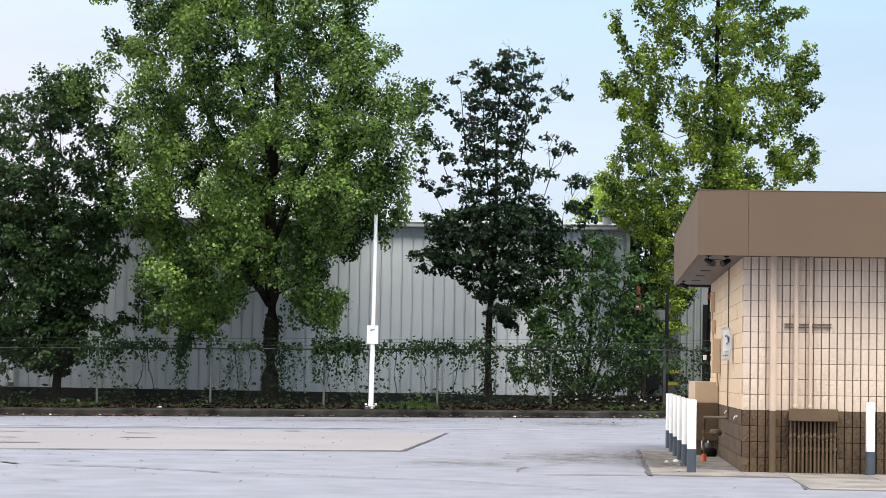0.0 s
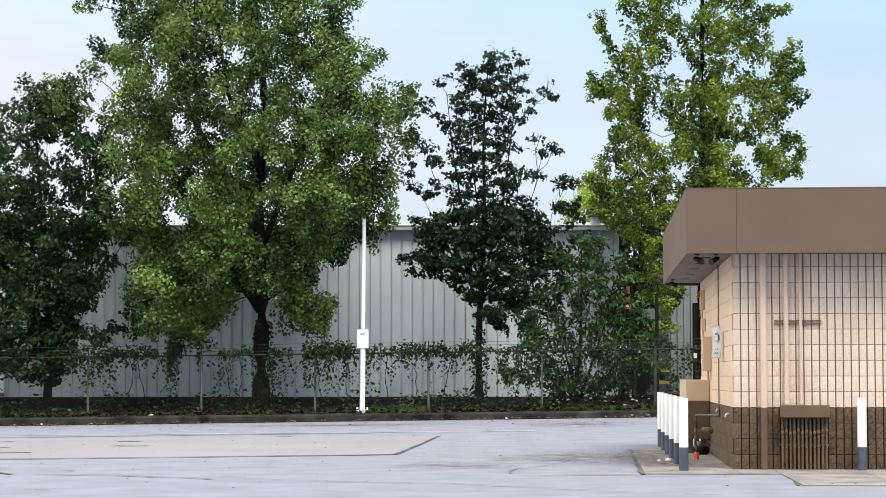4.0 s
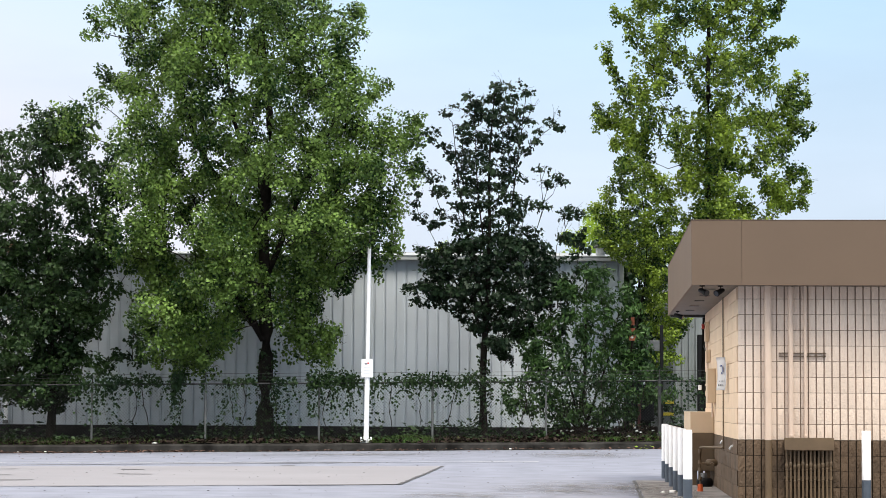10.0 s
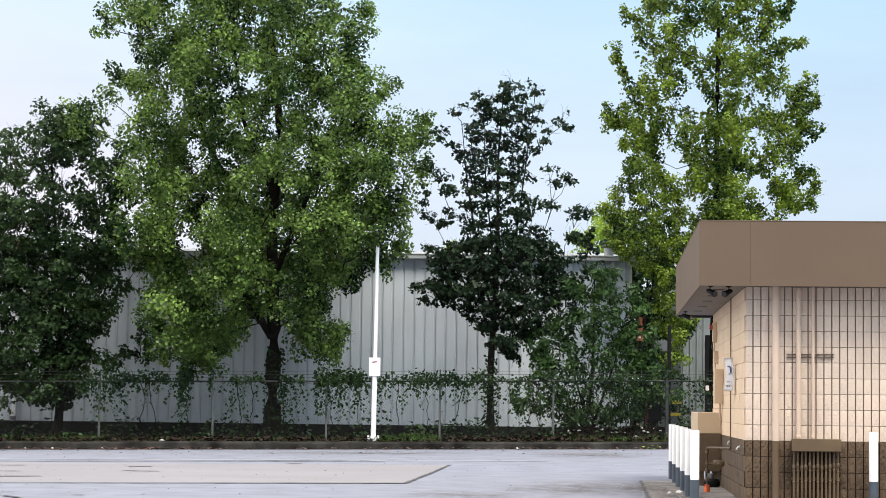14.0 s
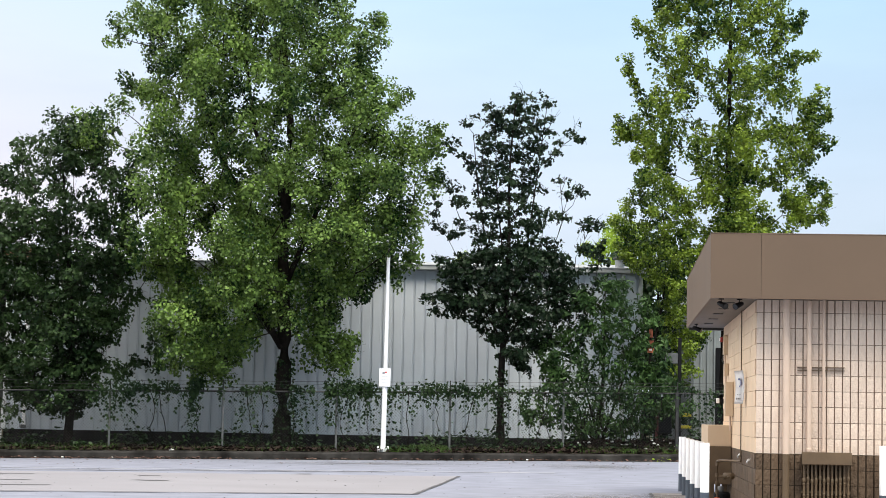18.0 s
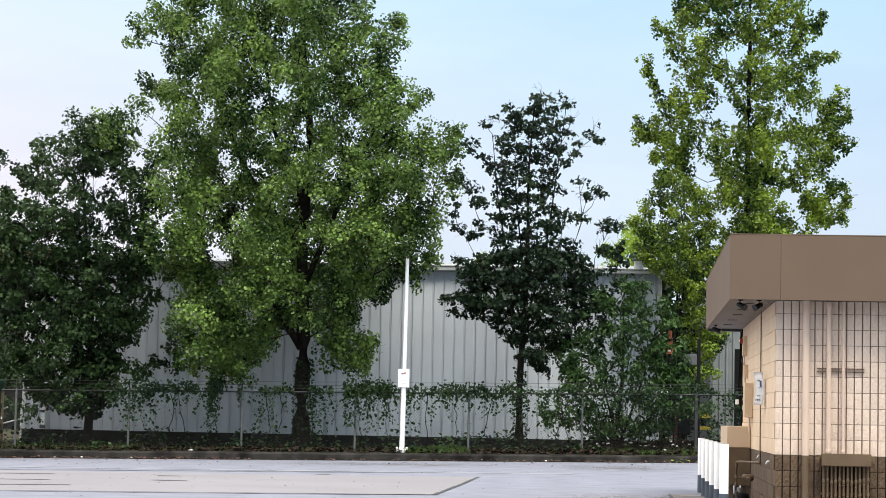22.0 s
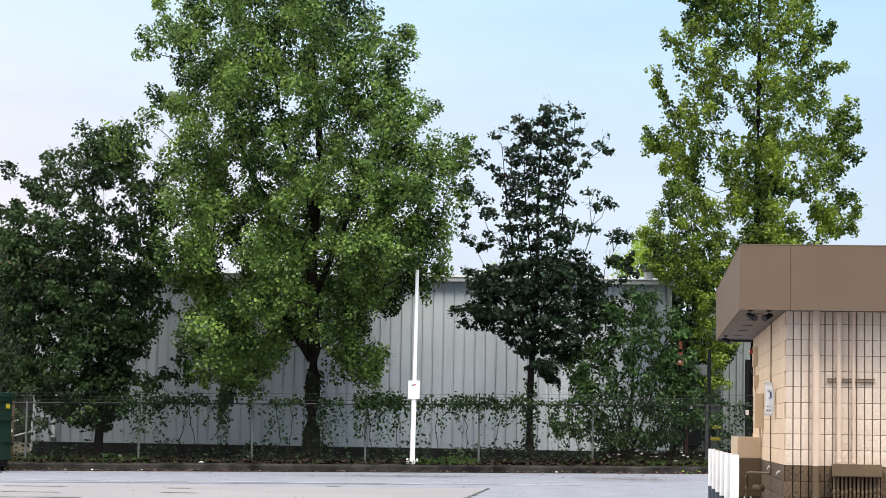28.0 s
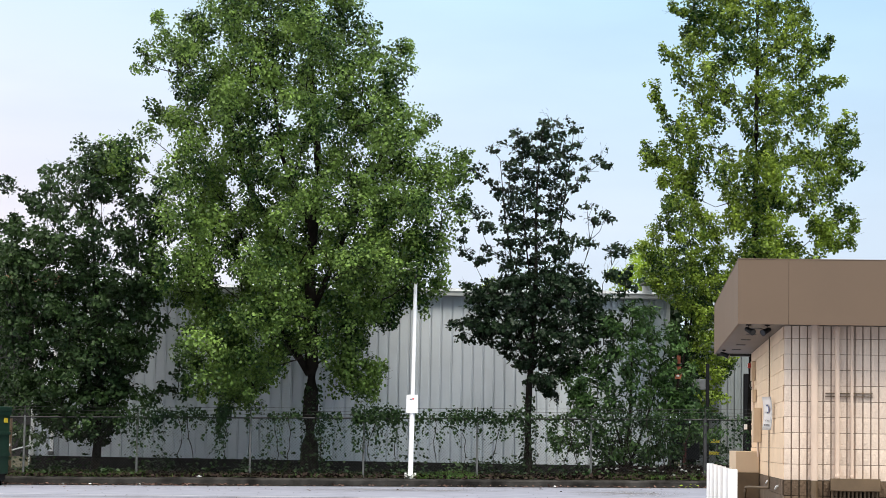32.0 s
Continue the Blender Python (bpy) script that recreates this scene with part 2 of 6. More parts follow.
BROWN_PIPE = surface("brown_pipe_paint", (0.122, 0.081, 0.045), 0.5, spread=0.2, scale=3, fine=30, bump=0.1)
BLACK = surface("black_plastic", (0.008, 0.008, 0.009), 0.6, spread=0.2)
BLACK.node_tree.nodes["Principled BSDF"].inputs["Specular IOR Level"].default_value = 0.15
DARK_METAL = surface("dark_metal", (0.045, 0.045, 0.045), 0.55, 0.4, spread=0.3)
WHITE = surface("white_paint", (0.91, 0.91, 0.93), 0.5, spread=0.05, scale=4, fine=30, bump=0.05)
BASE_GREY = surface("blue_grey_paint", (0.062, 0.08, 0.108), 0.6, spread=0.15, scale=6, bump=0.1)
GALV = surface("galvanised_steel", (0.12, 0.125, 0.125), 0.6, 0.2, spread=0.25, scale=6)
WIRE = surface("weathered_wire", (0.045, 0.045, 0.044), 0.7, 0.2, spread=0.2, bump=0.0)
PANEL = surface("pale_grey_metal_siding", (0.605, 0.652, 0.705), 0.5, spread=0.07, scale=0.7, fine=25, bump=0.03, streak=0.22)
TRIM = surface("grey_gutter_metal", (0.42, 0.44, 0.45), 0.5, spread=0.15, scale=1.5, bump=0.04, streak=0.2)
ROOF = surface("pale_metal_roof", (0.6, 0.62, 0.63), 0.5, spread=0.1, scale=1)
# siding grey lowered to carry the shade the shed stands in
SHED_GREY = surface("shaded_grey_siding", (0.2, 0.22, 0.22), 0.7, spread=0.2, scale=0.8, streak=0.3)
FOOTING = surface("dark_footing", (0.02, 0.0195, 0.02), 0.9, spread=0.3, scale=1.5)
ORANGE = surface("orange_plastic", (0.75, 0.13, 0.03), 0.5, spread=0.1)
FADED_ORANGE = surface("faded_orange_paint", (0.36, 0.1, 0.045), 0.6, spread=0.5, scale=9)
DULL_RED = surface("dull_red_paint", (0.1, 0.018, 0.014), 0.6, spread=0.4, scale=6)
RED = surface("red_paint", (0.36, 0.035, 0.025), 0.5, spread=0.2)
YELLOW = surface("yellow_paint", (0.75, 0.55, 0.04), 0.5, spread=0.15)
GREEN_STEEL = surface("green_bin_paint", (0.0005, 0.026, 0.0135), 0.6, spread=0.15, scale=2)
BLUE_INK = surface("blue_ink", (0.03, 0.07, 0.3), 0.6, spread=0.05)
GREY_INK = surface("grey_ink", (0.2, 0.2, 0.22), 0.7, spread=0.05)
RED_INK = surface("red_ink", (0.55, 0.05, 0.06), 0.6, spread=0.05)
LITTER = surface("pale_litter", (0.7, 0.69, 0.66), 0.8, spread=0.15, scale=20)
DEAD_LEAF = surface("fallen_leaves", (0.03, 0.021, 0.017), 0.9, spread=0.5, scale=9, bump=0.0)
RUST_LEAF = surface("dry_rust_leaves", (0.11, 0.06, 0.045), 0.9, spread=0.5, scale=9, bump=0.0)
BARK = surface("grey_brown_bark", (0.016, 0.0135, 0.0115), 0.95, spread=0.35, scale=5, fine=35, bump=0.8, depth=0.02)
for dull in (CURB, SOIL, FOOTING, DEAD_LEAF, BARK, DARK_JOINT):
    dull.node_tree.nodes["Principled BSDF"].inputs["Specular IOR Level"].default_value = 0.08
CLAY = surface("orange_tile", (0.3, 0.12, 0.075), 0.8, spread=0.2, scale=2)
GLASS_DARK = surface("dark_glass", (0.02, 0.022, 0.025), 0.1, spread=0.05, bump=0.0)
LEAF_LIME = foliage("leaf_tulip_tree", (0.006, 0.028, 0.005), (0.235, 0.365, 0.084), 0.26, 0.36)
LEAF_TALL = foliage("leaf_tall_tree", (0.01, 0.04, 0.007), (0.285, 0.392, 0.052), 0.27, 0.38)
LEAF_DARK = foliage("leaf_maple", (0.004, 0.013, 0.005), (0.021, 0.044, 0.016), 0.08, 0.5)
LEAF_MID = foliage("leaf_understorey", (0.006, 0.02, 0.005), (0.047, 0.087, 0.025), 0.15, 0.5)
LEAF_SHRUB = foliage("leaf_shrub", (0.008, 0.026, 0.007), (0.088, 0.17, 0.046), 0.22, 0.42)
LEAF_SUN = foliage("leaf_far_tree", (0.13, 0.22, 0.02), (0.34, 0.46, 0.06), 0.35)
LEAF_VINE = foliage("leaf_ivy", (0.009, 0.026, 0.01), (0.042, 0.078, 0.024), 0.15)
GRASS = foliage("grass_blade", (0.035, 0.08, 0.018), (0.12, 0.2, 0.042), 0.3)


# ---- tools for building ----
def box(bm, x0, x1, y0, y1, z0, z1, bevel=0.0):
    r = bmesh.ops.create_cube(bm, size=1)
    for v in r["verts"]:
        v.co = Vector(((x0 + x1) / 2 + v.co.x * (x1 - x0), (y0 + y1) / 2 + v.co.y * (y1 - y0), (z0 + z1) / 2 + v.co.z * (z1 - z0)))
    if bevel:
        edges = list({e for v in r["verts"] for e in v.link_edges})
        bmesh.ops.bevel(bm, geom=edges, offset=bevel, segments=2, affect="EDGES", profile=0.5)
    return bm


def rod(bm, pts, radii, seg=10, caps=True):
    """A tube along points."""
    rings = []
    pts = [Vector(p) for p in pts]
    for i, p in enumerate(pts):
        a, b = pts[max(0, i - 1)], pts[min(len(pts) - 1, i + 1)]
        d = (b - a).normalized()
        side = d.cross(Vector((0, 0, 1)))
        side = Vector((1, 0, 0)) if side.length < 1e-3 else side.normalized()
        up = side.cross(d)
        r = radii[i] if isinstance(radii, (list, tuple)) else radii
        rings.append([bm.verts.new(p + (side * math.cos(2 * math.pi * k / seg) + up * math.sin(2 * math.pi * k / seg)) * r) for k in range(seg)])
    for a, b in zip(rings, rings[1:]):
        for k in range(seg):
            f = bm.faces.new((a[k], a[(k + 1) % seg], b[(k + 1) % seg], b[k]))
            f.smooth = seg > 5
    if caps:
        # caps have corners of their own, so that the sides stay evenly shaded up to the rim
        bm.faces.new([bm.verts.new(v.co) for v in rings[0][::-1]])
        bm.faces.new([bm.verts.new(v.co) for v in rings[-1]])
    return bm


def finish(bm, name):
    bmesh.ops.recalc_face_normals(bm, faces=bm.faces)
    me = bpy.data.meshes.new(name)
    bm.to_mesh(me)
    bm.free()
    return me


def part(name, bm, material, parent=None, label=""):
    me = finish(bm, name)
    me.materials.append(material)
    ob = new(name, me)
    ob.parent = parent
    if label:
        ob["label"] = label
    return ob


def mesh_from(name, verts, faces, material, smooth=False):
    """A mesh from numpy rows of vertices and equal-sided faces."""
    verts, faces = np.asarray(verts, np.float32), np.asarray(faces, np.int32)
    me = bpy.data.meshes.new(name)
    me.vertices.add(len(verts))
    me.vertices.foreach_set("co", verts.ravel())
    k = faces.shape[1]
    me.loops.add(faces.size)
    me.loops.foreach_set("vertex_index", faces.ravel())
    me.polygons.add(len(faces))
    me.polygons.foreach_set("loop_start", np.arange(0, faces.size, k, dtype=np.int32))
    me.update(calc_edges=True)
    me.validate()
    me.materials.append(material)
    return me


def thing(name, label, category, at=(0, 0, 0), turn=0, group="", kind=""):
    ob = new(name)
    ob.matrix_basis = pose(*at, 0, 0, turn)
    ob.empty_display_size = 0.2
    return tagged(ob, label, category, group, kind)


def one(name, bm, material, label, category, group="", kind=""):
    return tagged(part(name, bm, material), label, category, group, kind)


def ground_z(x, y):
    """The lot tilts up to the right towards the far kerb."""
    k = min(1.0, max(0.0, (y - 36.0) / 21.0))
    k = k * k * (3 - 2 * k)
    return k * (0.06 + 0.0125 * max(-16.0, min(9.0, x)))


def strip_z(x):
    return 0.265 + 0.011 * max(-16.0, min(9.0, x))


# ---- ground ----
def sheet(name, xs, ys, zf, material):
    xs, ys = np.asarray(xs, float), np.asarray(ys, float)
    verts = [(x, y, zf(x, y)) for y in ys for x in xs]
    w = len(xs)
    faces = [(j * w + i, j * w + i + 1, (j + 1) * w + i + 1, (j + 1) * w + i) for j in range(len(ys) - 1) for i in range(w - 1)]
    return new(name, mesh_from(name, verts, faces, material))


far = [-2500, -900, -300, -100, -45]
lot = sheet("ground", far + list(np.arange(-30, 31, 1.0)) + [45, 100, 300, 900, 2500],
            [-1500, -500, -150, -40] + list(np.arange(-10, 76, 1.0)) + [90, 140, 300, 900, 3500], ground_z, ASPHALT)
tagged(lot, "worn pale grey asphalt parking lot with fine cracks", "parking lot", kind="structure")


def verge_z(x, y):
    bank = 0.27 * min(1, max(0, (x - 2.2) / 1.5)) * math.exp(-((y - 59.7) / 0.45) ** 2)
    return strip_z(x) - 0.02 + bank + 0.05 * min(1, (y - 58.1) / 2) + 0.06 * (noise.noise(Vector((x * 0.9, y * 0.9, 3))) + 0.5 * noise.noise(Vector((x * 3, y * 3, 7))))


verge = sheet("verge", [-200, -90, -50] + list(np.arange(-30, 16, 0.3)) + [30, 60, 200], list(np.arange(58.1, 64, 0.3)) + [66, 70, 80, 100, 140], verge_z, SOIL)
tagged(verge, "strip of dark soil with leaf litter behind the kerb", "soil", kind="structure")


def ribbon(name, pts, width, lift, material, wob=0.0, seed=1):
    """A narrow band laid on the lot along points, with a wandering edge."""
    rg = random.Random(seed)
    path = []
    for (x0, y0), (x1, y1) in zip(pts, pts[1:]):
        n = max(2, int(math.hypot(x1 - x0, y1 - y0) / 0.25))
        path += [(x0 + (x1 - x0) * k / n + rg.uniform(-wob, wob), y0 + (y1 - y0) * k / n + rg.uniform(-wob, wob)) for k in range(n)]
    path.append(pts[-1])
    bm = bmesh.new()
    prev = None
    for i, (x, y) in enumerate(path):
        a, b = path[max(0, i - 1)], path[min(len(path) - 1, i + 1)]
        d = Vector((b[0] - a[0], b[1] - a[1])).normalized()
        w = width * rg.uniform(0.55, 1.25) / 2
        p, q = (x - d.y * w, y + d.x * w), (x + d.y * w, y - d.x * w)
        cur = [bm.verts.new((*p, ground_z(*p) + lift)), bm.verts.new((*q, ground_z(*q) + lift))]
        if prev:
            bm.faces.new((prev[0], prev[1], cur[1], cur[0]))
        prev = cur
    return part(name, bm, material)


def slab(name, corners, lift, thick, material, parent=None):
    """A flat slab on the lot, from its corners in plan."""
    bm = bmesh.new()
    n = 24
    (ax, ay), (bx, by), (cx, cy), (dx, dy) = corners
    top = [[None] * (n + 1) for _ in range(n + 1)]
    for i in range(n + 1):
        for j in range(n + 1):
            u, v = i / n, j / n
            x = (ax * (1 - u) + bx * u) * (1 - v) + (dx * (1 - u) + cx * u) * v
            y = (ay * (1 - u) + by * u) * (1 - v) + (dy * (1 - u) + cy * u) * v
            top[i][j] = bm.verts.new((x, y, ground_z(x, y) + lift))
    for i in range(n):
        for j in range(n):
            bm.faces.new((top[i][j], top[i + 1][j], top[i + 1][j + 1], top[i][j + 1]))
    edge = [e for e in bm.edges if e.is_boundary]
    r = bmesh.ops.extrude_edge_only(bm, edges=edge)
    for g in r["geom"]:
        if isinstance(g, bmesh.types.BMVert):
            g.co.z -= thick
    return part(name, bm, material, parent)


patch = slab("pavement_patch", [(-16, 30.3), (-0.6, 34.4), (0.12, 44.2), (-16, 43.0)], 0.006, 0.03, PATCH)
tagged(patch, "tan patched area of asphalt with a dark joint", "pavement", kind="structure")
CRACKS = [
    ("joint", [(-16, 30.2), (-6.3, 32.6), (-4.06, 33.25), (-0.6, 34.35)], 0.18, 0.02),
    ("slant", [(-0.58, 34.3), (0.14, 44.2)], 0.07, 0.02),
    ("far", [(-14, 43.6), (-8.8, 44.5), (-5.6, 45.6), (-1.2, 46.5)], 0.24, 0.05),
    ("near", [(-7.5, 29.2), (-5.6, 28.17), (-5.24, 27.63)], 0.08, 0.04),
    ("near", [(-4.9, 27.6), (-3.82, 27.2), (-3.08, 26.7), (-2.58, 26.2)], 0.06, 0.05),
    ("near", [(-2.58, 26.2), (-1.93, 26.1), (-0.92, 25.5)], 0.04, 0.05),
    ("near", [(-0.92, 25.5), (0.14, 25.15), (0.94, 24.4), (1.82, 23.5), (3, 22.6)], 0.028, 0.05),
    ("short", [(-5.86, 41.49), (-5.46, 41.51)], 0.4, 0.05),
    ("short", [(-5.55, 38.75), (-5.3, 38.7), (-4.96, 38.72)], 0.3, 0.05),
    ("short", [(-8.9, 41.2), (-8.22, 41.35), (-7.84, 41.5)], 0.26, 0.05),
    ("short", [(-8.2, 37.7), (-7.51, 37.76), (-7.25, 37.9)], 0.22, 0.05),
    ("short", [(-8, 34.9), (-7.0, 35.2), (-6.44, 35.5)], 0.24, 0.05),
    ("short", [(-3.09, 44.26), (-2.81, 44.2)], 0.4, 0.05),
    ("short", [(-4.8, 28.69), (-4.62, 28.6)], 0.12, 0.03),
    ("short", [(-4.25, 23.78), (-4.09, 23.72)], 0.08, 0.02),
    ("short", [(-4.92, 24.86), (-4.8, 24.89)], 0.08, 0.02),
    ("pad", [(2.62, 27.4), (2.9, 31.5), (3.31, 36.8)], 0.07, 0.02),
    ("front", [(1.3, 27.1), (2.65, 27.4), (3.9, 27.36)], 0.07, 0.02),
    ("slab", [(4.42, 27.4), (4.08, 24.6)], 0.035, 0.01),
    ("slab", [(5.5, 27.6), (5.42, 24.5)], 0.035, 0.01),
]
for i, (_, pts, w, wob) in enumerate(CRACKS):
    tagged(ribbon("pavement_crack", pts, w, 0.011, SEALER, wob, i), "dark wandering crack in the pale asphalt", "crack", "cracks in the lot", "structure")
for x, y, w, h, turn in ((2.35, 33.8, 1.2, 3.0, 0), (1.7, 32.3, 1.0, 2.2, 10), (-6.4, 28.9, 1.1, 1.0, 0), (0.3, 30.2, 1.0, 1.6, 0),
                         (-9.5, 38.5, 1.2, 1.6, 0), (3.1, 33.0, 0.5, 3.6, -4), (3.3, 30.2, 0.55, 2.4, -4), (-2.0, 53.5, 3.0, 2.0, 0), (3.4, 52, 1.6, 3, 0)):
    bm = bmesh.new()
    bmesh.ops.create_grid(bm, x_segments=8, y_segments=8, size=1)
    ob = one("oil_stain", bm, SOFT_STAIN, "faint dark oil stain on the pavement", "stain", "stains on the lot", "structure")
    ob.matrix_basis = pose(x, y, ground_z(x, y) + (0.024 if 2.9 < x < 3.35 and y < 36 else 0.0125), 0, 0, turn) @ Matrix.Diagonal((w, h, 1, 1))
    for v in ob.data.vertices:
        px, py = x + v.co.x * w, y + v.co.y * h
        v.co.z = ground_z(px, py) - ground_z(x, y)
tagged(ribbon("tyre_mark", [(0.98, 27.7), (1.0, 28.5), (1.14, 29.2), (1.5, 30.1), (1.86, 31.3), (2.09, 33.3)], 0.03, 0.016, STAIN, 0.01, 33), "thin curved tyre mark on the asphalt", "tyre mark", kind="structure")
tagged(ribbon("worn_line", [(-12, 46.6), (-5, 46.8), (2.2, 47.2)], 0.35, 0.006, WORN_WHITE, 0.03, 9), "worn white painted line across the lot", "painted line", kind="structure")

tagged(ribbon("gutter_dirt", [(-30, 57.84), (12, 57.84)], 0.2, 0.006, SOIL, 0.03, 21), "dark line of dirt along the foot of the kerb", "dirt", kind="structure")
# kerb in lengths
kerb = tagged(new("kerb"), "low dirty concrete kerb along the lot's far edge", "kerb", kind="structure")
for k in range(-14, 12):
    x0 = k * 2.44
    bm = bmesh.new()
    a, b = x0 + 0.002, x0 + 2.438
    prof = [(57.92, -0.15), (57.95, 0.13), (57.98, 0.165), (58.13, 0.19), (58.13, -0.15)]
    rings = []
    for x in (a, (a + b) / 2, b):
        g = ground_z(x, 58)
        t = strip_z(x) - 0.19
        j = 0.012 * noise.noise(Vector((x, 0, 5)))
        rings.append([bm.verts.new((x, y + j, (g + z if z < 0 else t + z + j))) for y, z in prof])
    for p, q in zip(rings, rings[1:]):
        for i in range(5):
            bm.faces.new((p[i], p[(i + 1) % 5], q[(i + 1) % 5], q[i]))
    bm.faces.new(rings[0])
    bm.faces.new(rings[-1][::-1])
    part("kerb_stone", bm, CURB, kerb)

# ---- block building ----
YAW = -4.2
CORNER = (3.921, 28.715, 0.0)
store = thing("block_building", "small tan and brown concrete block building with brown fascia", "building", CORNER, YAW)
DEEP, WIDE, TALL = 8.9, 9.0, 2.82
CW, CH = 0.1016, 0.2032
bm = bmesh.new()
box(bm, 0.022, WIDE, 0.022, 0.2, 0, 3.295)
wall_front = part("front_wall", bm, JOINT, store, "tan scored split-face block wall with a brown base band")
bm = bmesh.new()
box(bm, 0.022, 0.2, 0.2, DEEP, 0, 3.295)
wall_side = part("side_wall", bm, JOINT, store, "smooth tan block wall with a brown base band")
bm = bmesh.new()
box(bm, 0.2, WIDE, DEEP - 0.2, DEEP, 0, TALL)
box(bm, WIDE - 0.2, WIDE, 0.2, DEEP - 0.2, 0, TALL)
part("rear_wall", bm, TAN, store)
# backing darkened in colour for the shade between the brown blocks
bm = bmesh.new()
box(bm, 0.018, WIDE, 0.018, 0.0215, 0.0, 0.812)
part("base_backing", bm, DARK_JOINT, wall_front, "backing of the brown base band, darkened for groove shade")
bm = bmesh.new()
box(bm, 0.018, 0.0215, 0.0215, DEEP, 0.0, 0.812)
part("base_backing", bm, DARK_JOINT, wall_side, "backing of the brown base band, darkened for groove shade")


def block_mesh(name, w, h, rough, seed, material, nx=3, nz=4, d=0.024):
    """One block face: a pillowed, chipped front proud of the joint, from 0 to w by 0 to h, front at y = 0."""
    rg = random.Random(seed)
    bm = bmesh.new()
    grid = []
    for j in range(nz + 1):
        row = []
        for i in range(nx + 1):
            edge = i in (0, nx) or j in (0, nz)
            row.append(bm.verts.new((w * i / nx, (0.004 if edge else 0) + rg.uniform(-rough, rough) * (0.4 if edge else 1), h * j / nz)))
        grid.append(row)
    for j in range(nz):
        for i in range(nx):
            bm.faces.new((grid[j][i], grid[j][i + 1], grid[j + 1][i + 1], grid[j + 1][i]))
    edges = [e for e in bm.edges if e.is_boundary]
    r = bmesh.ops.extrude_edge_only(bm, edges=edges)
    for g in r["geom"]:
        if isinstance(g, bmesh.types.BMVert):
            g.co.y = d
    me = finish(bm, name)
    me.materials.append(material)
    return me


# ---- fascia, soffit and roof ----
F0, F1, OUT, FRONT = 2.80, 3.635, 0.61, 0.40
bm = bmesh.new()
box(bm, -OUT, -OUT + 0.03, -FRONT + 0.03, DEEP + 0.3, F0, F1, 0.004)
part("side_fascia", bm, FASCIA, store)
seams = [-OUT, 0.036, 3.1, 6.1, WIDE + 0.4]
for a, b in zip(seams, seams[1:]):
    bm = bmesh.new()
    box(bm, a + 0.0015, b - 0.0015, -FRONT, -FRONT + 0.03, F0, F1, 0.002)
    part("fascia_panel", bm, FASCIA, store)
bm = bmesh.new()
box(bm, -OUT - 0.004, WIDE + 0.4, -FRONT - 0.004, -FRONT + 0.06, F1, F1 + 0.012, 0.003)
box(bm, -OUT - 0.004, -OUT + 0.06, -FRONT + 0.06, DEEP + 0.3, F1, F1 + 0.012, 0.003)
part("coping", bm, FASCIA, store)
bm = bmesh.new()
box(bm, -OUT + 0.031, WIDE + 0.4, -FRONT + 0.031, -FRONT + 0.05, F0 + 0.02, F1 - 0.01)
part("fascia_backing", bm, DARK_METAL, store)
bm = bmesh.new()
box(bm, -OUT + 0.04, WIDE + 0.4, -FRONT + 0.04, DEEP + 0.3, 3.3, 3.36)
part("roof", bm, FOOTING, store, "flat dark roof behind the fascia")
bm = bmesh.new()
box(bm, -OUT + 0.032, 0.02, -FRONT + 0.032, DEEP + 0.3, F0 + 0.012, F0 + 0.03)
box(bm, 0.02, WIDE + 0.4, -FRONT + 0.032, 0.02, F0 + 0.012, F0 + 0.03)
soffit = part("soffit", bm, SOFFIT, store, "tan metal soffit with dark vent slots")
for v in (0.7, 2.3, 3.9, 5.6, 7.3):
    bm = bmesh.new()
    box(bm, -0.38, -0.24, v, v + 0.22, F0 + 0.004, F0 + 0.0115)
    part("vent_slot", bm, DARK_METAL, soffit, "dark louvred vent slot")
bm = bmesh.new()
box(bm, -OUT + 0.04, 0.0, DEEP + 0.15, DEEP + 0.3, F0 - 0.03, F0 + 0.01)
part("end_trim", bm, DARK_METAL, soffit)


def floodlight(at, turn):
    at = Vector(at)
    ob = thing("floodlight", "small black floodlight under the soffit", "light fixture", at, turn, "soffit floodlights")
    bm = bmesh.new()
    box(bm, -0.03, 0.03, -0.03, 0.03, -0.02, 0, 0.004)
    part("mount", bm, BLACK, ob)
    bm = bmesh.new()
    rod(bm, [(0, 0, -0.02), (0, 0, -0.06), (0, -0.03, -0.085)], 0.014, 8)
    part("arm", bm, BLACK, ob)
    bm = bmesh.new()
    rod(bm, [(0, 0.07, -0.07), (0, 0.05, -0.075), (0, -0.05, -0.115), (0, -0.1, -0.135)], [0.022, 0.036, 0.046, 0.054], 14)
    head = part("head", bm, BLACK, ob)
    bm = bmesh.new()
    rod(bm, [(0, -0.1005, -0.1352), (0, -0.103, -0.1362)], 0.047, 14)
    part("lens", bm, GLASS_DARK, head, "dark glass lens")
    ob.scale = (0.85, 0.85, 0.8)
    return ob


M_STORE = pose(*CORNER, 0, 0, YAW)
for (u, v, w) in ((-0.46, -0.15, 40), (-0.22, -0.1, -45), (-0.5, 7.6, 70)):
    p = M_STORE @ Vector((u, v, F0 + 0.012))
    floodlight(p, YAW + w)

# ---- pipes on the front wall ----


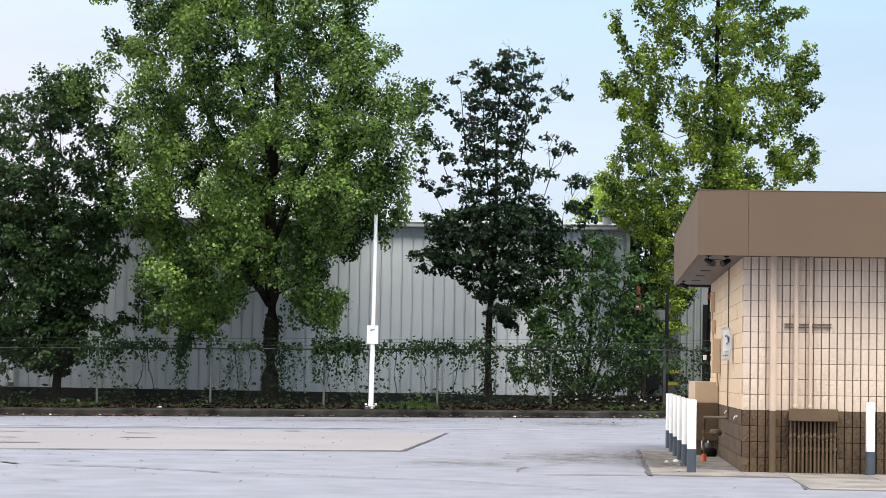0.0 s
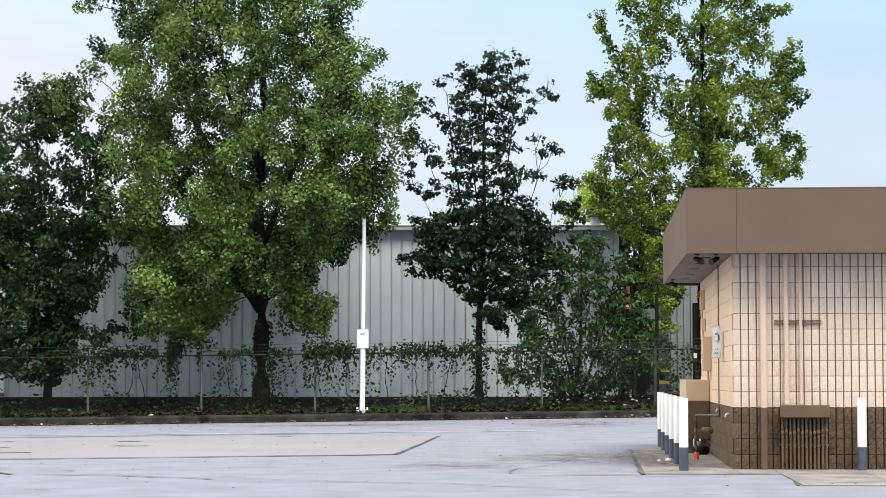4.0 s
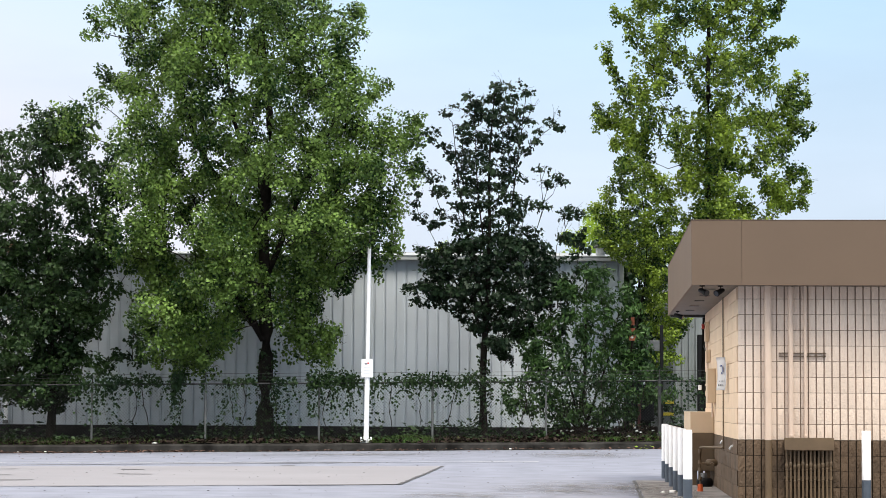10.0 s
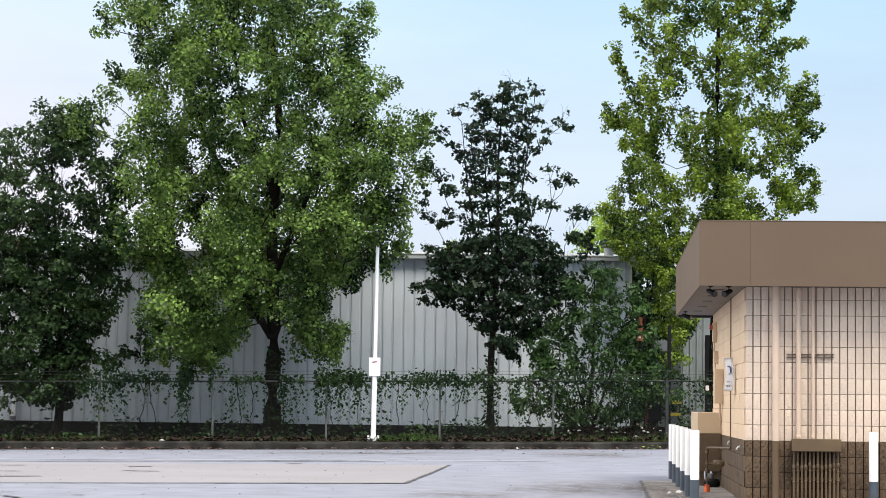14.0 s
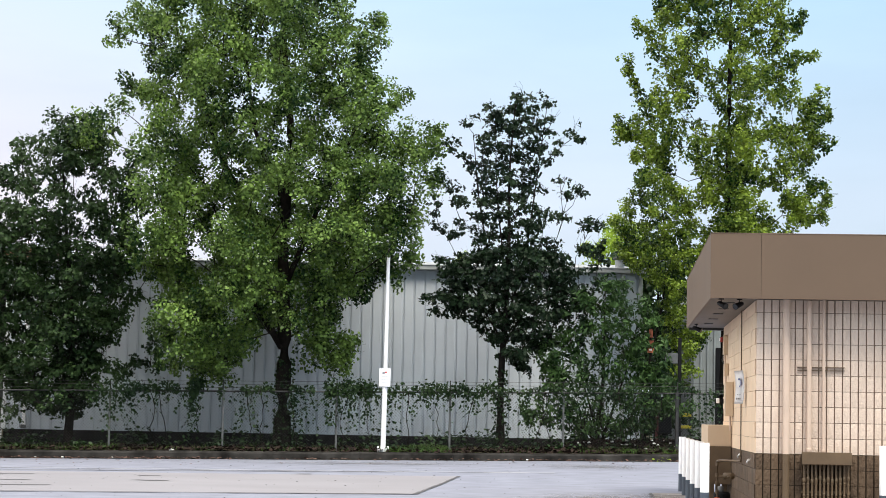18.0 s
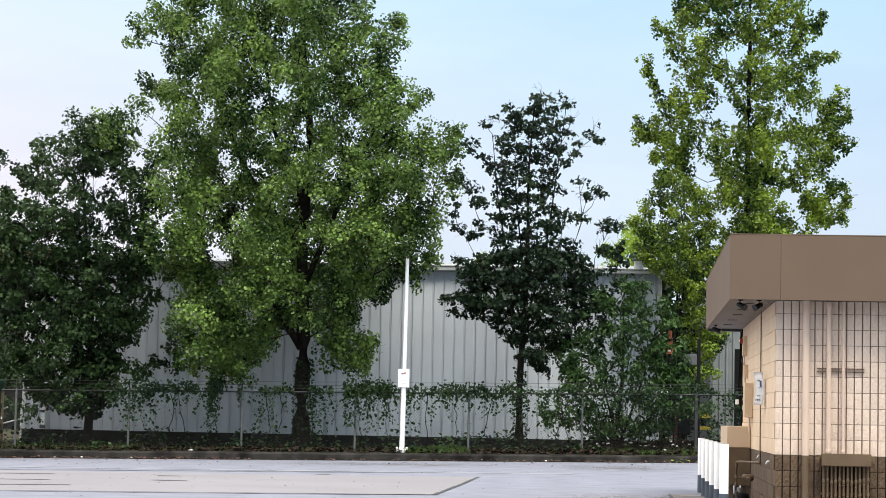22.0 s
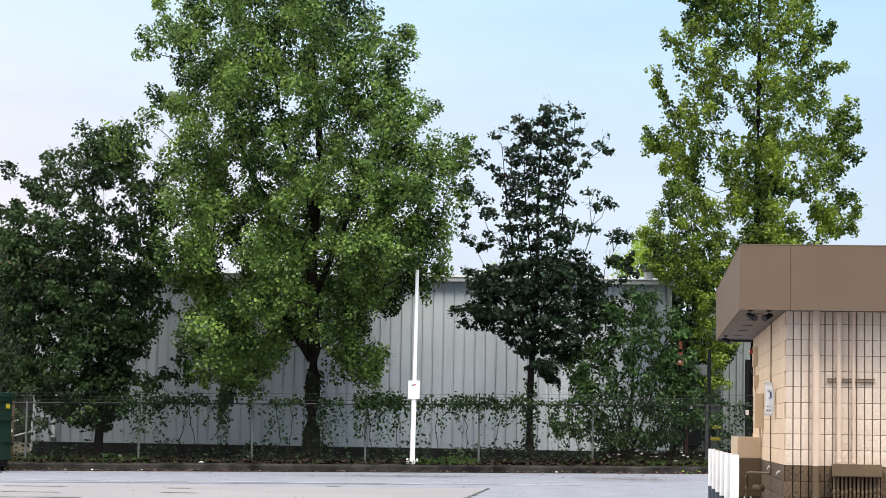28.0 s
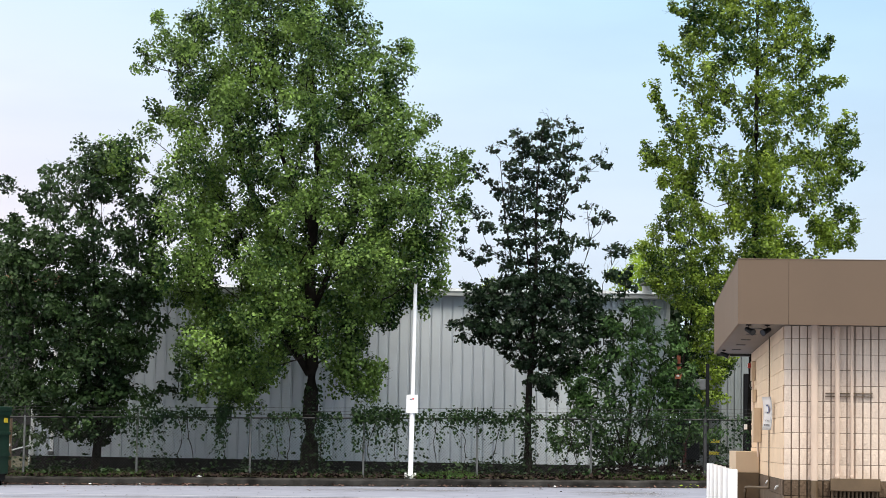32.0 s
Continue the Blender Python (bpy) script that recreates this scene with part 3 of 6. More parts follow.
def pipe_thing(name, label, u, r, z0, z1, v, split=None, collar=()):
    ob = thing(name, label, "pipe", M_STORE @ Vector((u, v, 0)), YAW)
    if split:
        bm = bmesh.new()
        rod(bm, [(0, 0, z0), (0, 0, split)], r, 16)
        part("lower_pipe", bm, BROWN_PIPE, ob, "brown painted lower end")
        bm = bmesh.new()
        rod(bm, [(0, 0, split), (0, 0, z1)], r, 16)
        part("upper_pipe", bm, TAN_PIPE, ob)
    else:
        bm = bmesh.new()
        rod(bm, [(0, 0, z0), (0, 0, z1)], r, 14)
        part("shaft", bm, TAN_PIPE, ob)
    for zc, h, rr in collar:
        bm = bmesh.new()
        rod(bm, [(0, 0, zc - h / 2), (0, 0, zc - h / 2 + 0.01), (0, 0, zc + h / 2 - 0.01), (0, 0, zc + h / 2)], [r + 0.002, rr, rr, r + 0.002], 14)
        part("collar", bm, TAN_PIPE, ob)
    return ob


pipe_thing("downpipe", "thick tan downpipe painted brown at its foot against the block wall", 0.392, 0.046, 0, 2.812, -0.055, 0.813)
pipe_thing("conduit", "tan painted conduit running down to a brown wireway", 0.684, 0.031, 0.84, 2.80, -0.055, None, [(2.75, 0.08, 0.037), (1.92, 0.04, 0.034), (0.87, 0.05, 0.037)])
pipe_thing("thin_conduit", "thin tan painted conduit running down to a brown wireway", 0.872, 0.018, 0.84, 2.81, -0.04, None, [(1.92, 0.04, 0.022), (0.868, 0.045, 0.024)])
bracket = thing("strut_bracket", "painted double steel strut holding the conduits to the wall", "bracket", M_STORE @ Vector((0, 0, 0)), YAW)
for z in (1.899, 1.94):
    bm = bmesh.new()
    box(bm, 0.535, 1.142, -0.024, 0.004, z - 0.005, z + 0.005, 0.002)
    part("strut", bm, BROWN_PIPE, bracket)

wireway = thing("wireway", "brown metal wireway with a row of conduits going into the ground", "electrical box", M_STORE @ Vector((0, 0, 0)), YAW)
bm = bmesh.new()
box(bm, 0.597, 1.215, -0.17, 0.0, 0.682, 0.842, 0.006)
trough = part("trough", bm, BROWN_PIPE, wireway, "brown metal trough box")
bm = bmesh.new()
box(bm, 0.59, 1.222, -0.18, -0.171, 0.69, 0.846, 0.003)
part("cover", bm, BROWN_PIPE, trough)
jig = random.Random(3)
for k in range(12):
    u = 0.622 + k * 0.0515
    r = 0.0135 if k % 3 else 0.0155
    bm = bmesh.new()
    rod(bm, [(u, -0.09, 0.0), (u, -0.09, 0.683)], r, 10)
    cd = part("conduit_riser", bm, BROWN_PIPE, wireway)
    for zc, half, fat in ((0.5 + jig.uniform(-0.03, 0.02), 0.03, 0.0065), (0.43 + jig.uniform(-0.02, 0.02), 0.012, 0.004), (0.29 + 0.012 * (k % 2) + jig.uniform(-0.008, 0.008), 0.012, 0.0045)):
        bm = bmesh.new()
        rod(bm, [(u, -0.09, zc - half), (u, -0.09, zc - half + 0.006), (u, -0.09, zc + half - 0.006), (u, -0.09, zc + half)], [r + 0.001, r + fat, r + fat, r + 0.001], 10)
        part("coupling", bm, BROWN_PIPE, cd)
bm = bmesh.new()
box(bm, 0.59, 1.222, -0.03, -0.006, 0.315, 0.345, 0.003)
part("strut", bm, BROWN_PIPE, wireway)


# ---- bollards ----
def bollard(at, lean=0.0):
    ob = thing("bollard", "white steel bollard with a blue-grey base band", "bollard", at, 0, "bollards round the building")
    bm = bmesh.new()
    rod(bm, [(0, 0, 0), (0, 0, 0.3)], 0.0605, 20)
    part("base_band", bm, BASE_GREY, ob, "blue-grey painted lower band")
    bm = bmesh.new()
    rod(bm, [(0, 0, 0.3), (0, 0, 0.922), (0, 0, 0.93)], [0.059, 0.059, 0.054], 20)
    part("post", bm, WHITE, ob)
    return ob


for i in range(6):
    bollard(M_STORE @ Vector((-0.665, -0.46 + 1.92 * i, 0.012)))
bollard(M_STORE @ Vector((1.625, -0.22, 0.012)))

# ---- pad and slabs ----
pad = tagged(new("pavement_pad"), "stained concrete pad round the building", "pavement", kind="structure")
for u0, u1, v0, v1 in ((-1.18, -0.004, -1.3, 0.6), (-1.18, -0.004, 0.61, 4.3), (-1.18, -0.004, 4.31, 8.0), (0.004, 0.5, -1.3, 0.02), (0.51, 1.57, -4.1, 0.02), (1.58, 4.5, -4.1, 0.02), (4.51, 9, -4.1, 0.02)):
    cs = [M_STORE @ Vector((u, v, 0)) for u, v in ((u0, v0), (u1, v0), (u1, v1), (u0, v1))]
    slab("paving_slab", [(c.x, c.y) for c in cs], 0.014, 0.05, CONCRETE, pad)

# ---- cabinet, gas meter and boxes at the side wall ----
cab = thing("utility_cabinet", "two-tone tan and brown metal cabinet standing on legs beside the wall", "cabinet", M_STORE @ Vector((0, 0, 0)), YAW)
bm = bmesh.new()
box(bm, -0.37, -0.004, 5.85, 8.4, 0.83, 1.16, 0.01)
part("upper_body", bm, CABINET_TAN, cab, "tan painted upper half")
bm = bmesh.new()
box(bm, -0.37, -0.004, 5.85, 8.4, 0.24, 0.83, 0.006)
part("lower_body", bm, BROWN_PIPE, cab, "brown painted lower half")
for u in (-0.3, -0.1):
    for v in (6.0, 8.2):
        bm = bmesh.new()
        box(bm, u - 0.04, u + 0.04, v - 0.04, v + 0.04, 0.014, 0.24)
        part("leg", bm, BROWN_PIPE, cab)

tub = thing("black_tub", "black rubber tub on the concrete pad", "tub", M_STORE @ Vector((-0.17, 5.35, 0.014)), YAW)
bm = bmesh.new()
rod(bm, [(0, 0, 0), (0, 0, 0.02), (0, 0, 0.08), (0, 0, 0.11), (0, 0, 0.13)], [0.11, 0.125, 0.13, 0.12, 0.1], 20)
part("body", bm, BLACK, tub)
bm = bmesh.new()
rod(bm, [(-0.02, 0, 0.13), (-0.02, 0, 0.2), (-0.02, 0, 0.21)], [0.055, 0.055, 0.04], 14)
part("cap", bm, GALV, tub)

gas = thing("gas_meter", "brown gas pipe with a regulator and an orange foot sleeve", "gas meter", M_STORE @ Vector((0, 0, 0)), YAW)
bm = bmesh.new()
rod(bm, [(-0.33, 3.4, 0.014), (-0.33, 3.4, 0.62), (-0.325, 3.38, 0.645), (-0.3, 3.3, 0.655), (-0.02, 2.95, 0.655)], 0.018, 12)
part("pipe", bm, BROWN_PIPE, gas)
bm = bmesh.new()
rod(bm, [(-0.33, 3.4, 0.014), (-0.33, 3.4, 0.12)], [0.042, 0.035], 14)
part("foot_sleeve", bm, ORANGE, gas, "orange plastic sleeve")
for z in (0.2, 0.33, 0.44, 0.6):
    bm = bmesh.new()
    rod(bm, [(-0.33, 3.4, z - 0.025), (-0.33, 3.4, z + 0.025)], 0.025, 10)
    part("fitting", bm, BROWN_PIPE, gas)
bm = bmesh.new()
rod(bm, [(-0.33, 3.4, 0.42), (-0.12, 3.4, 0.42)], 0.018, 10)
part("branch_pipe", bm, BROWN_PIPE, gas)
bm = bmesh.new()
rod(bm, [(-0.25, 3.38, 0.43), (-0.23, 3.38, 0.43), (-0.1, 3.38, 0.43), (-0.08, 3.38, 0.43)], [0.028, 0.05, 0.05, 0.028], 18)
regul = part("regulator", bm, BROWN_PIPE, gas, "round brown gas regulator")
bm = bmesh.new()
rod(bm, [(-0.165, 3.38, 0.42), (-0.165, 3.26, 0.4)], 0.03, 12)
part("valve_cap", bm, BROWN_PIPE, regul)

side_cond = thing("side_conduit", "thin conduit running up the tan side wall", "pipe", M_STORE @ Vector((-0.02, 2.95, 0)), YAW)
bm = bmesh.new()
rod(bm, [(0, 0, 0.655), (0, 0, 0.813)], 0.013, 10)
part("lower_pipe", bm, BROWN_PIPE, side_cond)
bm = bmesh.new()
rod(bm, [(0, 0, 0.813), (0, 0, 2.81)], 0.009, 10)
part("upper_pipe", bm, BROWN_PIPE, side_cond)

sign = thing("wall_sign", "curled white paper sign fixed to the block wall", "sign", M_STORE @ Vector((-0.03, 1.95, 1.47)), YAW)
bm = bmesh.new()
cols = []
for i in range(9):
    s = i / 8
    x, y = -0.02 - 0.1 * s ** 0.8, 0.42 * s
    cols.append([bm.verts.new((x + 0.02 * math.sin(z * 7), y, z)) for z in np.linspace(0, 0.46, 9)])
for p, q in zip(cols, cols[1:]):
    for k in range(8):
        bm.faces.new((p[k], q[k], q[k + 1], p[k + 1])).smooth = True
bmesh.ops.solidify(bm, geom=bm.faces[:], thickness=0.006)
sheet_ob = part("sheet", bm, WHITE, sign)
for z, h, mat, cols in ((0.33, 0.02, BLUE_INK, (0.35, 0.5)), (0.25, 0.08, BLUE_INK, (0.25,)), (0.23, 0.02, BLUE_INK, (0.4,)), (0.12, 0.014, GREY_INK, (0.3, 0.55)), (0.06, 0.022, GREY_INK, (0.25, 0.45, 0.65))):
    bm = bmesh.new()
    for s in cols:
        x, y = -0.02 - 0.1 * s ** 0.8 - 0.012, 0.42 * s
        box(bm, x - 0.003 + 0.02 * math.sin(z * 7), x + 0.004 + 0.02 * math.sin(z * 7), y - 0.04, y + 0.04, z, z + h)
    part("print_bar", bm, mat, sheet_ob)

for nm, lab, u, v0, v1, z0, z1 in (("meter_box", "tan metal meter box on the side wall", 0.13, 5.3, 5.8, 1.3, 1.83), ("junction_box", "small grey junction box on the side wall", 0.07, 7.2, 7.5, 2.3, 2.62), ("small_box", "small tan box on the side wall", 0.07, 6.9, 7.2, 1.95, 2.15)):
    ob = thing(nm, lab, "electrical box", M_STORE @ Vector((0, 0, 0)), YAW)
    bm = bmesh.new()
    box(bm, -u, -0.002, v0, v1, z0, z1, 0.008)
    part("housing", bm, CABINET_TAN, ob)
    bm = bmesh.new()
    rod(bm, [(-0.04, (v0 + v1) / 2, z0 - 0.22), (-0.04, (v0 + v1) / 2, z0)], 0.016, 8)
    part("stub_pipe", bm, TAN_PIPE, ob)
lamp = thing("alarm_lamp", "red alarm lamp with a white plate high on the side wall", "alarm", M_STORE @ Vector((0, 7.35, 2.55)), YAW)
bm = bmesh.new()
box(bm, -0.12, -0.075, -0.08, 0.08, -0.04, 0.04, 0.008)
part("housing", bm, RED, lamp)
bm = bmesh.new()
box(bm, -0.13, -0.12, -0.05, 0.05, -0.02, 0.02, 0.003)
part("lens", bm, WHITE, lamp)

wire = thing("alarm_cable", "thin grey cable hanging from the alarm box", "cable", M_STORE @ Vector((0, 0, 0)), YAW)
bm = bmesh.new()
rod(bm, [(-0.06, 7.3, 2.32), (-0.09, 7.28, 2.22), (-0.05, 7.2, 2.12), (-0.04, 7.1, 2.0)], 0.008, 6)
part("cord", bm, DARK_METAL, wire)
plug = thing("outlet_box", "small white outlet box on a dark bracket on the side wall", "electrical box", M_STORE @ Vector((0, 0, 0)), YAW)
bm = bmesh.new()
box(bm, -0.19, -0.14, 7.0, 7.12, 1.51, 1.59, 0.006)
part("housing", bm, WHITE, plug)
bm = bmesh.new()
box(bm, -0.21, -0.002, 7.125, 7.14, 1.5, 1.58, 0.003)
part("bracket", bm, BLACK, plug, "dark mounting bracket")

# small white hook plates on the brown band
for v, z in ((1.0, 0.70), (3.2, 0.735)):
    ob = thing("wall_hook", "small white metal hook on the brown blocks", "hook", M_STORE @ Vector((0, v, z)), YAW, "wall hooks")
    bm = bmesh.new()
    rod(bm, [(0.0, 0, 0.02), (-0.03, 0.04, 0.0), (-0.05, -0.1, -0.02), (-0.03, -0.16, 0.02)], 0.014, 8)
    part("hook", bm, WHITE, ob)

# ---- unseen wall added behind the viewer to block the low sky ----
bm = bmesh.new()
box(bm, -70, 60, -16.4, -16, -0.5, 13, 0.02)
one("sky_block_wall", bm, SHED_GREY, "plain grey wall added behind the viewer to block low sky", "wall", kind="structure")

# ---- metal warehouse ----
WX0, WX1, WY, WB, WT = -13.05, 5.42, 64.0, 0.62, 5.42
ware = thing("metal_warehouse", "pale grey grooved metal warehouse with a grey gutter and dark footing", "warehouse", (WX0, WY, 0))
LEN = WX1 - WX0
bm = bmesh.new()
box(bm, 0, LEN, 0.03, 24, -0.3, WB)
part("footing", bm, FOOTING, ware, "dark concrete footing")
bm = bmesh.new()
box(bm, 0.01, LEN - 0.01, 0.11, 0.22, WB, WT + 0.15)
part("front_wall", bm, PANEL, ware)
bm = bmesh.new()
box(bm, 0.01, 0.2, 0.2, 23.8, WB, WT + 0.15)
part("end_wall", bm, PANEL, ware)
bm = bmesh.new()
box(bm, LEN - 0.2, LEN - 0.01, 0.2, 23.8, WB, WT + 0.15)
part("end_wall", bm, PANEL, ware)
bm = bmesh.new()
box(bm, 0.01, LEN - 0.01, 23.8, 24, WB, WT + 0.15)
part("rear_wall", bm, PANEL, ware)


def rib_panel(w):
    """One siding sheet with three ribs, each marked by a deep groove and a shallow one."""
    bm = bmesh.new()
    xs = []
    for k in range(3):
        c = w / 3 * (k + 0.5)
        xs += [(c - 0.036, 0.0), (c - 0.03, 0.012), (c - 0.02, 0.012), (c - 0.014, 0.0), (c + 0.008, 0.0), (c + 0.01, 0.055), (c + 0.036, 0.055), (c + 0.038, 0.0)]
    xs = [(0.0015, 0.0)] + xs + [(w - 0.0015, 0.0)]
    lo = [bm.verts.new((x, y, WB)) for x, y in xs]
    hi = [bm.verts.new((x, y, WT)) for x, y in xs]
    for i in range(len(xs) - 1):
        bm.faces.new((lo[i], lo[i + 1], hi[i + 1], hi[i]))
    bmesh.ops.recalc_face_normals(bm, faces=bm.faces)
    bmesh.ops.solidify(bm, geom=bm.faces[:], thickness=0.004)
    me = finish(bm, "siding_panel")
    me.materials.append(PANEL)
    return me


panel_w = LEN / 20
panel_me = rib_panel(panel_w)
for k in range(20):
    ob = new("siding_panel", panel_me)
    ob.parent = ware
    ob.matrix_basis = pose(k * panel_w, 0.052, 0)
bm = bmesh.new()
box(bm, -0.1, LEN + 0.1, -0.16, 0.05, WT + 0.02, WT + 0.15, 0.02)
gutter = part("gutter", bm, TRIM, ware, "dented grey metal gutter")
bm = bmesh.new()
box(bm, -0.12, LEN + 0.12, -0.18, 0.06, WT + 0.151, WT + 0.185, 0.008)
part("gutter_lip", bm, ROOF, gutter)
bm = bmesh.new()
for x0, x1 in ((-0.12, LEN + 0.12),):
    v = [bm.verts.new(c) for c in ((x0, 0.06, WT + 0.16), (x1, 0.06, WT + 0.16), (x1, 12, WT + 1.1), (x0, 12, WT + 1.1), (x1, 24.1, WT + 0.16), (x0, 24.1, WT + 0.16))]
    bm.faces.new(v[:4])
    bm.faces.new((v[3], v[2], v[4], v[5]))
bmesh.ops.solidify(bm, geom=bm.faces[:], thickness=0.05)
part("roof", bm, ROOF, ware, "low-pitched pale metal roof")
for x in (17.93, 0.62, 17.4):
    bm = bmesh.new()
    w = 0.05 if x != 17.4 else 0.02
    box(bm, x - w, x + w, -0.09, 0.01, WB + 0.12, WT + 0.02, 0.01)
    dp = part("downspout", bm, WHITE if x < 1 else TRIM, ware)
    if x < 1:
        bm = bmesh.new()
        box(bm, x - 0.08, x + 0.06, -0.16, -0.005, WB + 0.02, WB + 0.13, 0.02)
        part("shoe", bm, GALV, dp)
bm = bmesh.new()
box(bm, -0.02, 0.09, -0.02, 0.048, WB, WT, 0.008)
part("corner_trim", bm, ROOF, ware)
bm = bmesh.new()
box(bm, LEN - 0.09, LEN + 0.02, -0.02, 0.048, WB, WT, 0.008)
part("corner_trim", bm, ROOF, ware)
vent = thing("roof_vent", "round galvanised roof vent with a cap", "vent", (4.83, 64.9, WT + 0.18))
bm = bmesh.new()
rod(bm, [(0, 0, 0), (0, 0, 0.3)], 0.14, 18)
part("stack", bm, TRIM, vent)
bm = bmesh.new()
rod(bm, [(0, 0, 0.3), (0, 0, 0.31), (0, 0, 0.36), (0, 0, 0.4)], [0.15, 0.19, 0.19, 0.08], 18)
part("cap", bm, DARK_METAL, vent)

# far side of the gap: a second shed
shed = thing("metal_shed", "pale grey grooved metal shed beyond the fence", "shed", (7.75, 72, 0.2))
bm = bmesh.new()
box(bm, 0, 16, 0.05, 14, 0, 4.8)
part("body", bm, SHED_GREY, shed)
# black panel added where the opening beside the siding is dark
bm = bmesh.new()
box(bm, 0.78, 4.2, -0.03, 0.04, 0.0, 3.4, 0.01)
part("dark_gap_panel", bm, BLACK, shed, "black panel standing in for the dark opening beside the siding")
for x in (0.08, 0.3, 0.52, 0.74):
    bm = bmesh.new()
    box(bm, x - 0.025, x + 0.025, -0.01, 0.05, 0, 4.8, 0.006)
    part("rib", bm, SHED_GREY, shed)
bm = bmesh.new()
box(bm, -0.15, 16.2, -0.2, 14.2, 4.81, 4.95, 0.02)
part("roof", bm, TRIM, shed)

# ---- chain link fence ----
FY = 59.0


def rail_z(x):
    return 1.852 + 0.0128 * max(-16, min(9, x))


fence = thing("chain_link_fence", "galvanised chain-link fence with barbed wire, overgrown with vines", "fence", (0, 0, 0))
FX = [-9.18 + 3.03 * k for k in range(-5, 9)]
for x in FX:
    bm = bmesh.new()
    big = abs(x - 5.97) < 0.1
    rod(bm, [(x, FY, strip_z(x) - 0.12), (x, FY, rail_z(x) + 0.04)], 0.05 if big else 0.03, 10)
    po = part("post", bm, DARK_METAL if big else GALV, fence)
    bm = bmesh.new()
    rod(bm, [(x, FY, rail_z(x) + 0.03), (x, FY - 0.02, rail_z(x) + 0.31)], 0.014, 6)
    part("wire_arm", bm, DARK_METAL, po)
bm = bmesh.new()
rod(bm, [(x, FY, rail_z(x)) for x in FX], 0.022, 8)
part("top_rail", bm, DARK_METAL, fence)
for dz in (0.1, 0.19, 0.28):
    bm = bmesh.new()
    rod(bm, [(x + k * 1.01, FY - 0.01, rail_z(x + k * 1.01) + dz - (0.012 if k else 0)) for x in FX[:-1] for k in range(3)], 0.004, 4)
    part("barbed_wire", bm, WIRE, fence)
# the mesh: two sets of slanting wires
mv, mf = [], []
x0, x1 = FX[0], FX[-1]
step, r = 0.078, 0.0022
for sgn in (1, -1):
    x = x0 - 1.8
    while x < x1 + 1.8:
        a = Vector((x, FY + 0.03 * 0, strip_z(x)))
        h = 1.59
        b = Vector((x + sgn * h * 0.95, FY, 0))
        b.z = rail_z(b.x)
        if min(a.x, b.x) > x0 and max(a.x, b.x) < x1:
            i = len(mv)
            for p in (a, b):
                mv += [(p.x - r, FY + sgn * 0.003, p.z), (p.x + r, FY + sgn * 0.003 - r, p.z), (p.x + r, FY + sgn * 0.003 + r, p.z)]
            mf += [(i, i + 1, i + 4, i + 3), (i + 1, i + 2, i + 5, i + 4), (i + 2, i, i + 3, i + 5)]
        x += step
wm = new("wire_mesh", mesh_from("wire_mesh", mv, mf, WIRE))
wm.parent = fence
tagged(wm, "diamond chain-link wire mesh", kind="stuff")

# ---- lamp-less white pole with a notice ----
pole = thing("white_pole", "tall white steel pole with a small notice on the kerb strip", "pole", (-1.84, 58.4, strip_z(-1.84)))
bm = bmesh.new()
rod(bm, [(0, 0, 0), (0.02, 0, 1.8)], 0.068, 16)
part("lower_pole", bm, WHITE, pole)
bm = bmesh.new()
rod(bm, [(0.02, 0, 1.8), (0.047, 0, 5.2)], [0.055, 0.046], 16)
part("upper_pole", bm, WHITE, pole)
bm = bmesh.new()
box(bm, -0.15, 0.15, -0.15, 0.15, -0.05, 0.1, 0.01)
base = part("base_plate", bm, WHITE, pole)
for sx in (-0.13, 0.13):
    for sy in (-0.1, 0.1):
        bm = bmesh.new()
        rod(bm, [(sx, sy, 0.1), (sx, sy, 0.15)], 0.025, 8)
        part("bolt", bm, WHITE, base)
bm = bmesh.new()
rod(bm, [(0.047, 0, 5.2), (0.047, 0, 5.5), (0.0, 0, 5.6)], 0.022, 10)
head = part("lamp_arm", bm, GALV, pole, "grey lamp arm among the leaves")
bm = bmesh.new()
rod(bm, [(0.09 * math.cos(a) - 0.02, -0.1, 5.66 + 0.085 * math.sin(a)) for a in np.linspace(0, 5.6, 15)], 0.009, 6)
part("lamp_ring", bm, WHITE, head, "white lamp rim")
bm = bmesh.new()
box(bm, -0.33, -0.1, -0.14, -0.05, 5.52, 5.555, 0.01)
part("lamp_visor", bm, WHITE, head, "white lamp visor")
bm = bmesh.new()
box(bm, -0.135, 0.165, -0.09, -0.075, 1.72, 2.2, 0.004)
notice = part("notice", bm, WHITE, pole, "white notice plate with small print")
bm = bmesh.new()
box(bm, -0.05, 0.02, -0.095, -0.0905, 2.06, 2.1)
part("print_bar", bm, GREY_INK, notice)
bm = bmesh.new()
box(bm, 0.021, 0.07, -0.095, -0.0905, 2.075, 2.115)
part("print_bar", bm, RED_INK, notice)
for z in (1.98, 1.9, 1.82):
    bm = bmesh.new()
    box(bm, -0.08, 0.1, -0.095, -0.0905, z, z + 0.01)
    part("print_bar", bm, ROOF, notice)


# ---- plants ----
LEAF_PLAIN = np.array([(0, 0, 0), (-0.4, 0.28, 0.07), (-0.34, 0.72, 0.05), (0, 1, -0.06), (0.34, 0.72, 0.05), (0.4, 0.28, 0.07)])
FACE_PLAIN = np.array([(0, 3, 2, 1), (0, 5, 4, 3)])
LEAF_LOBED = np.array([(0, 0, 0), (-0.5, 0.2, 0.08), (-0.2, 0.45, 0.03), (-0.42, 0.85, 0.02), (0, 1, -0.08), (0.42, 0.85, 0.02), (0.2, 0.45, 0.03), (0.5, 0.2, 0.08)])
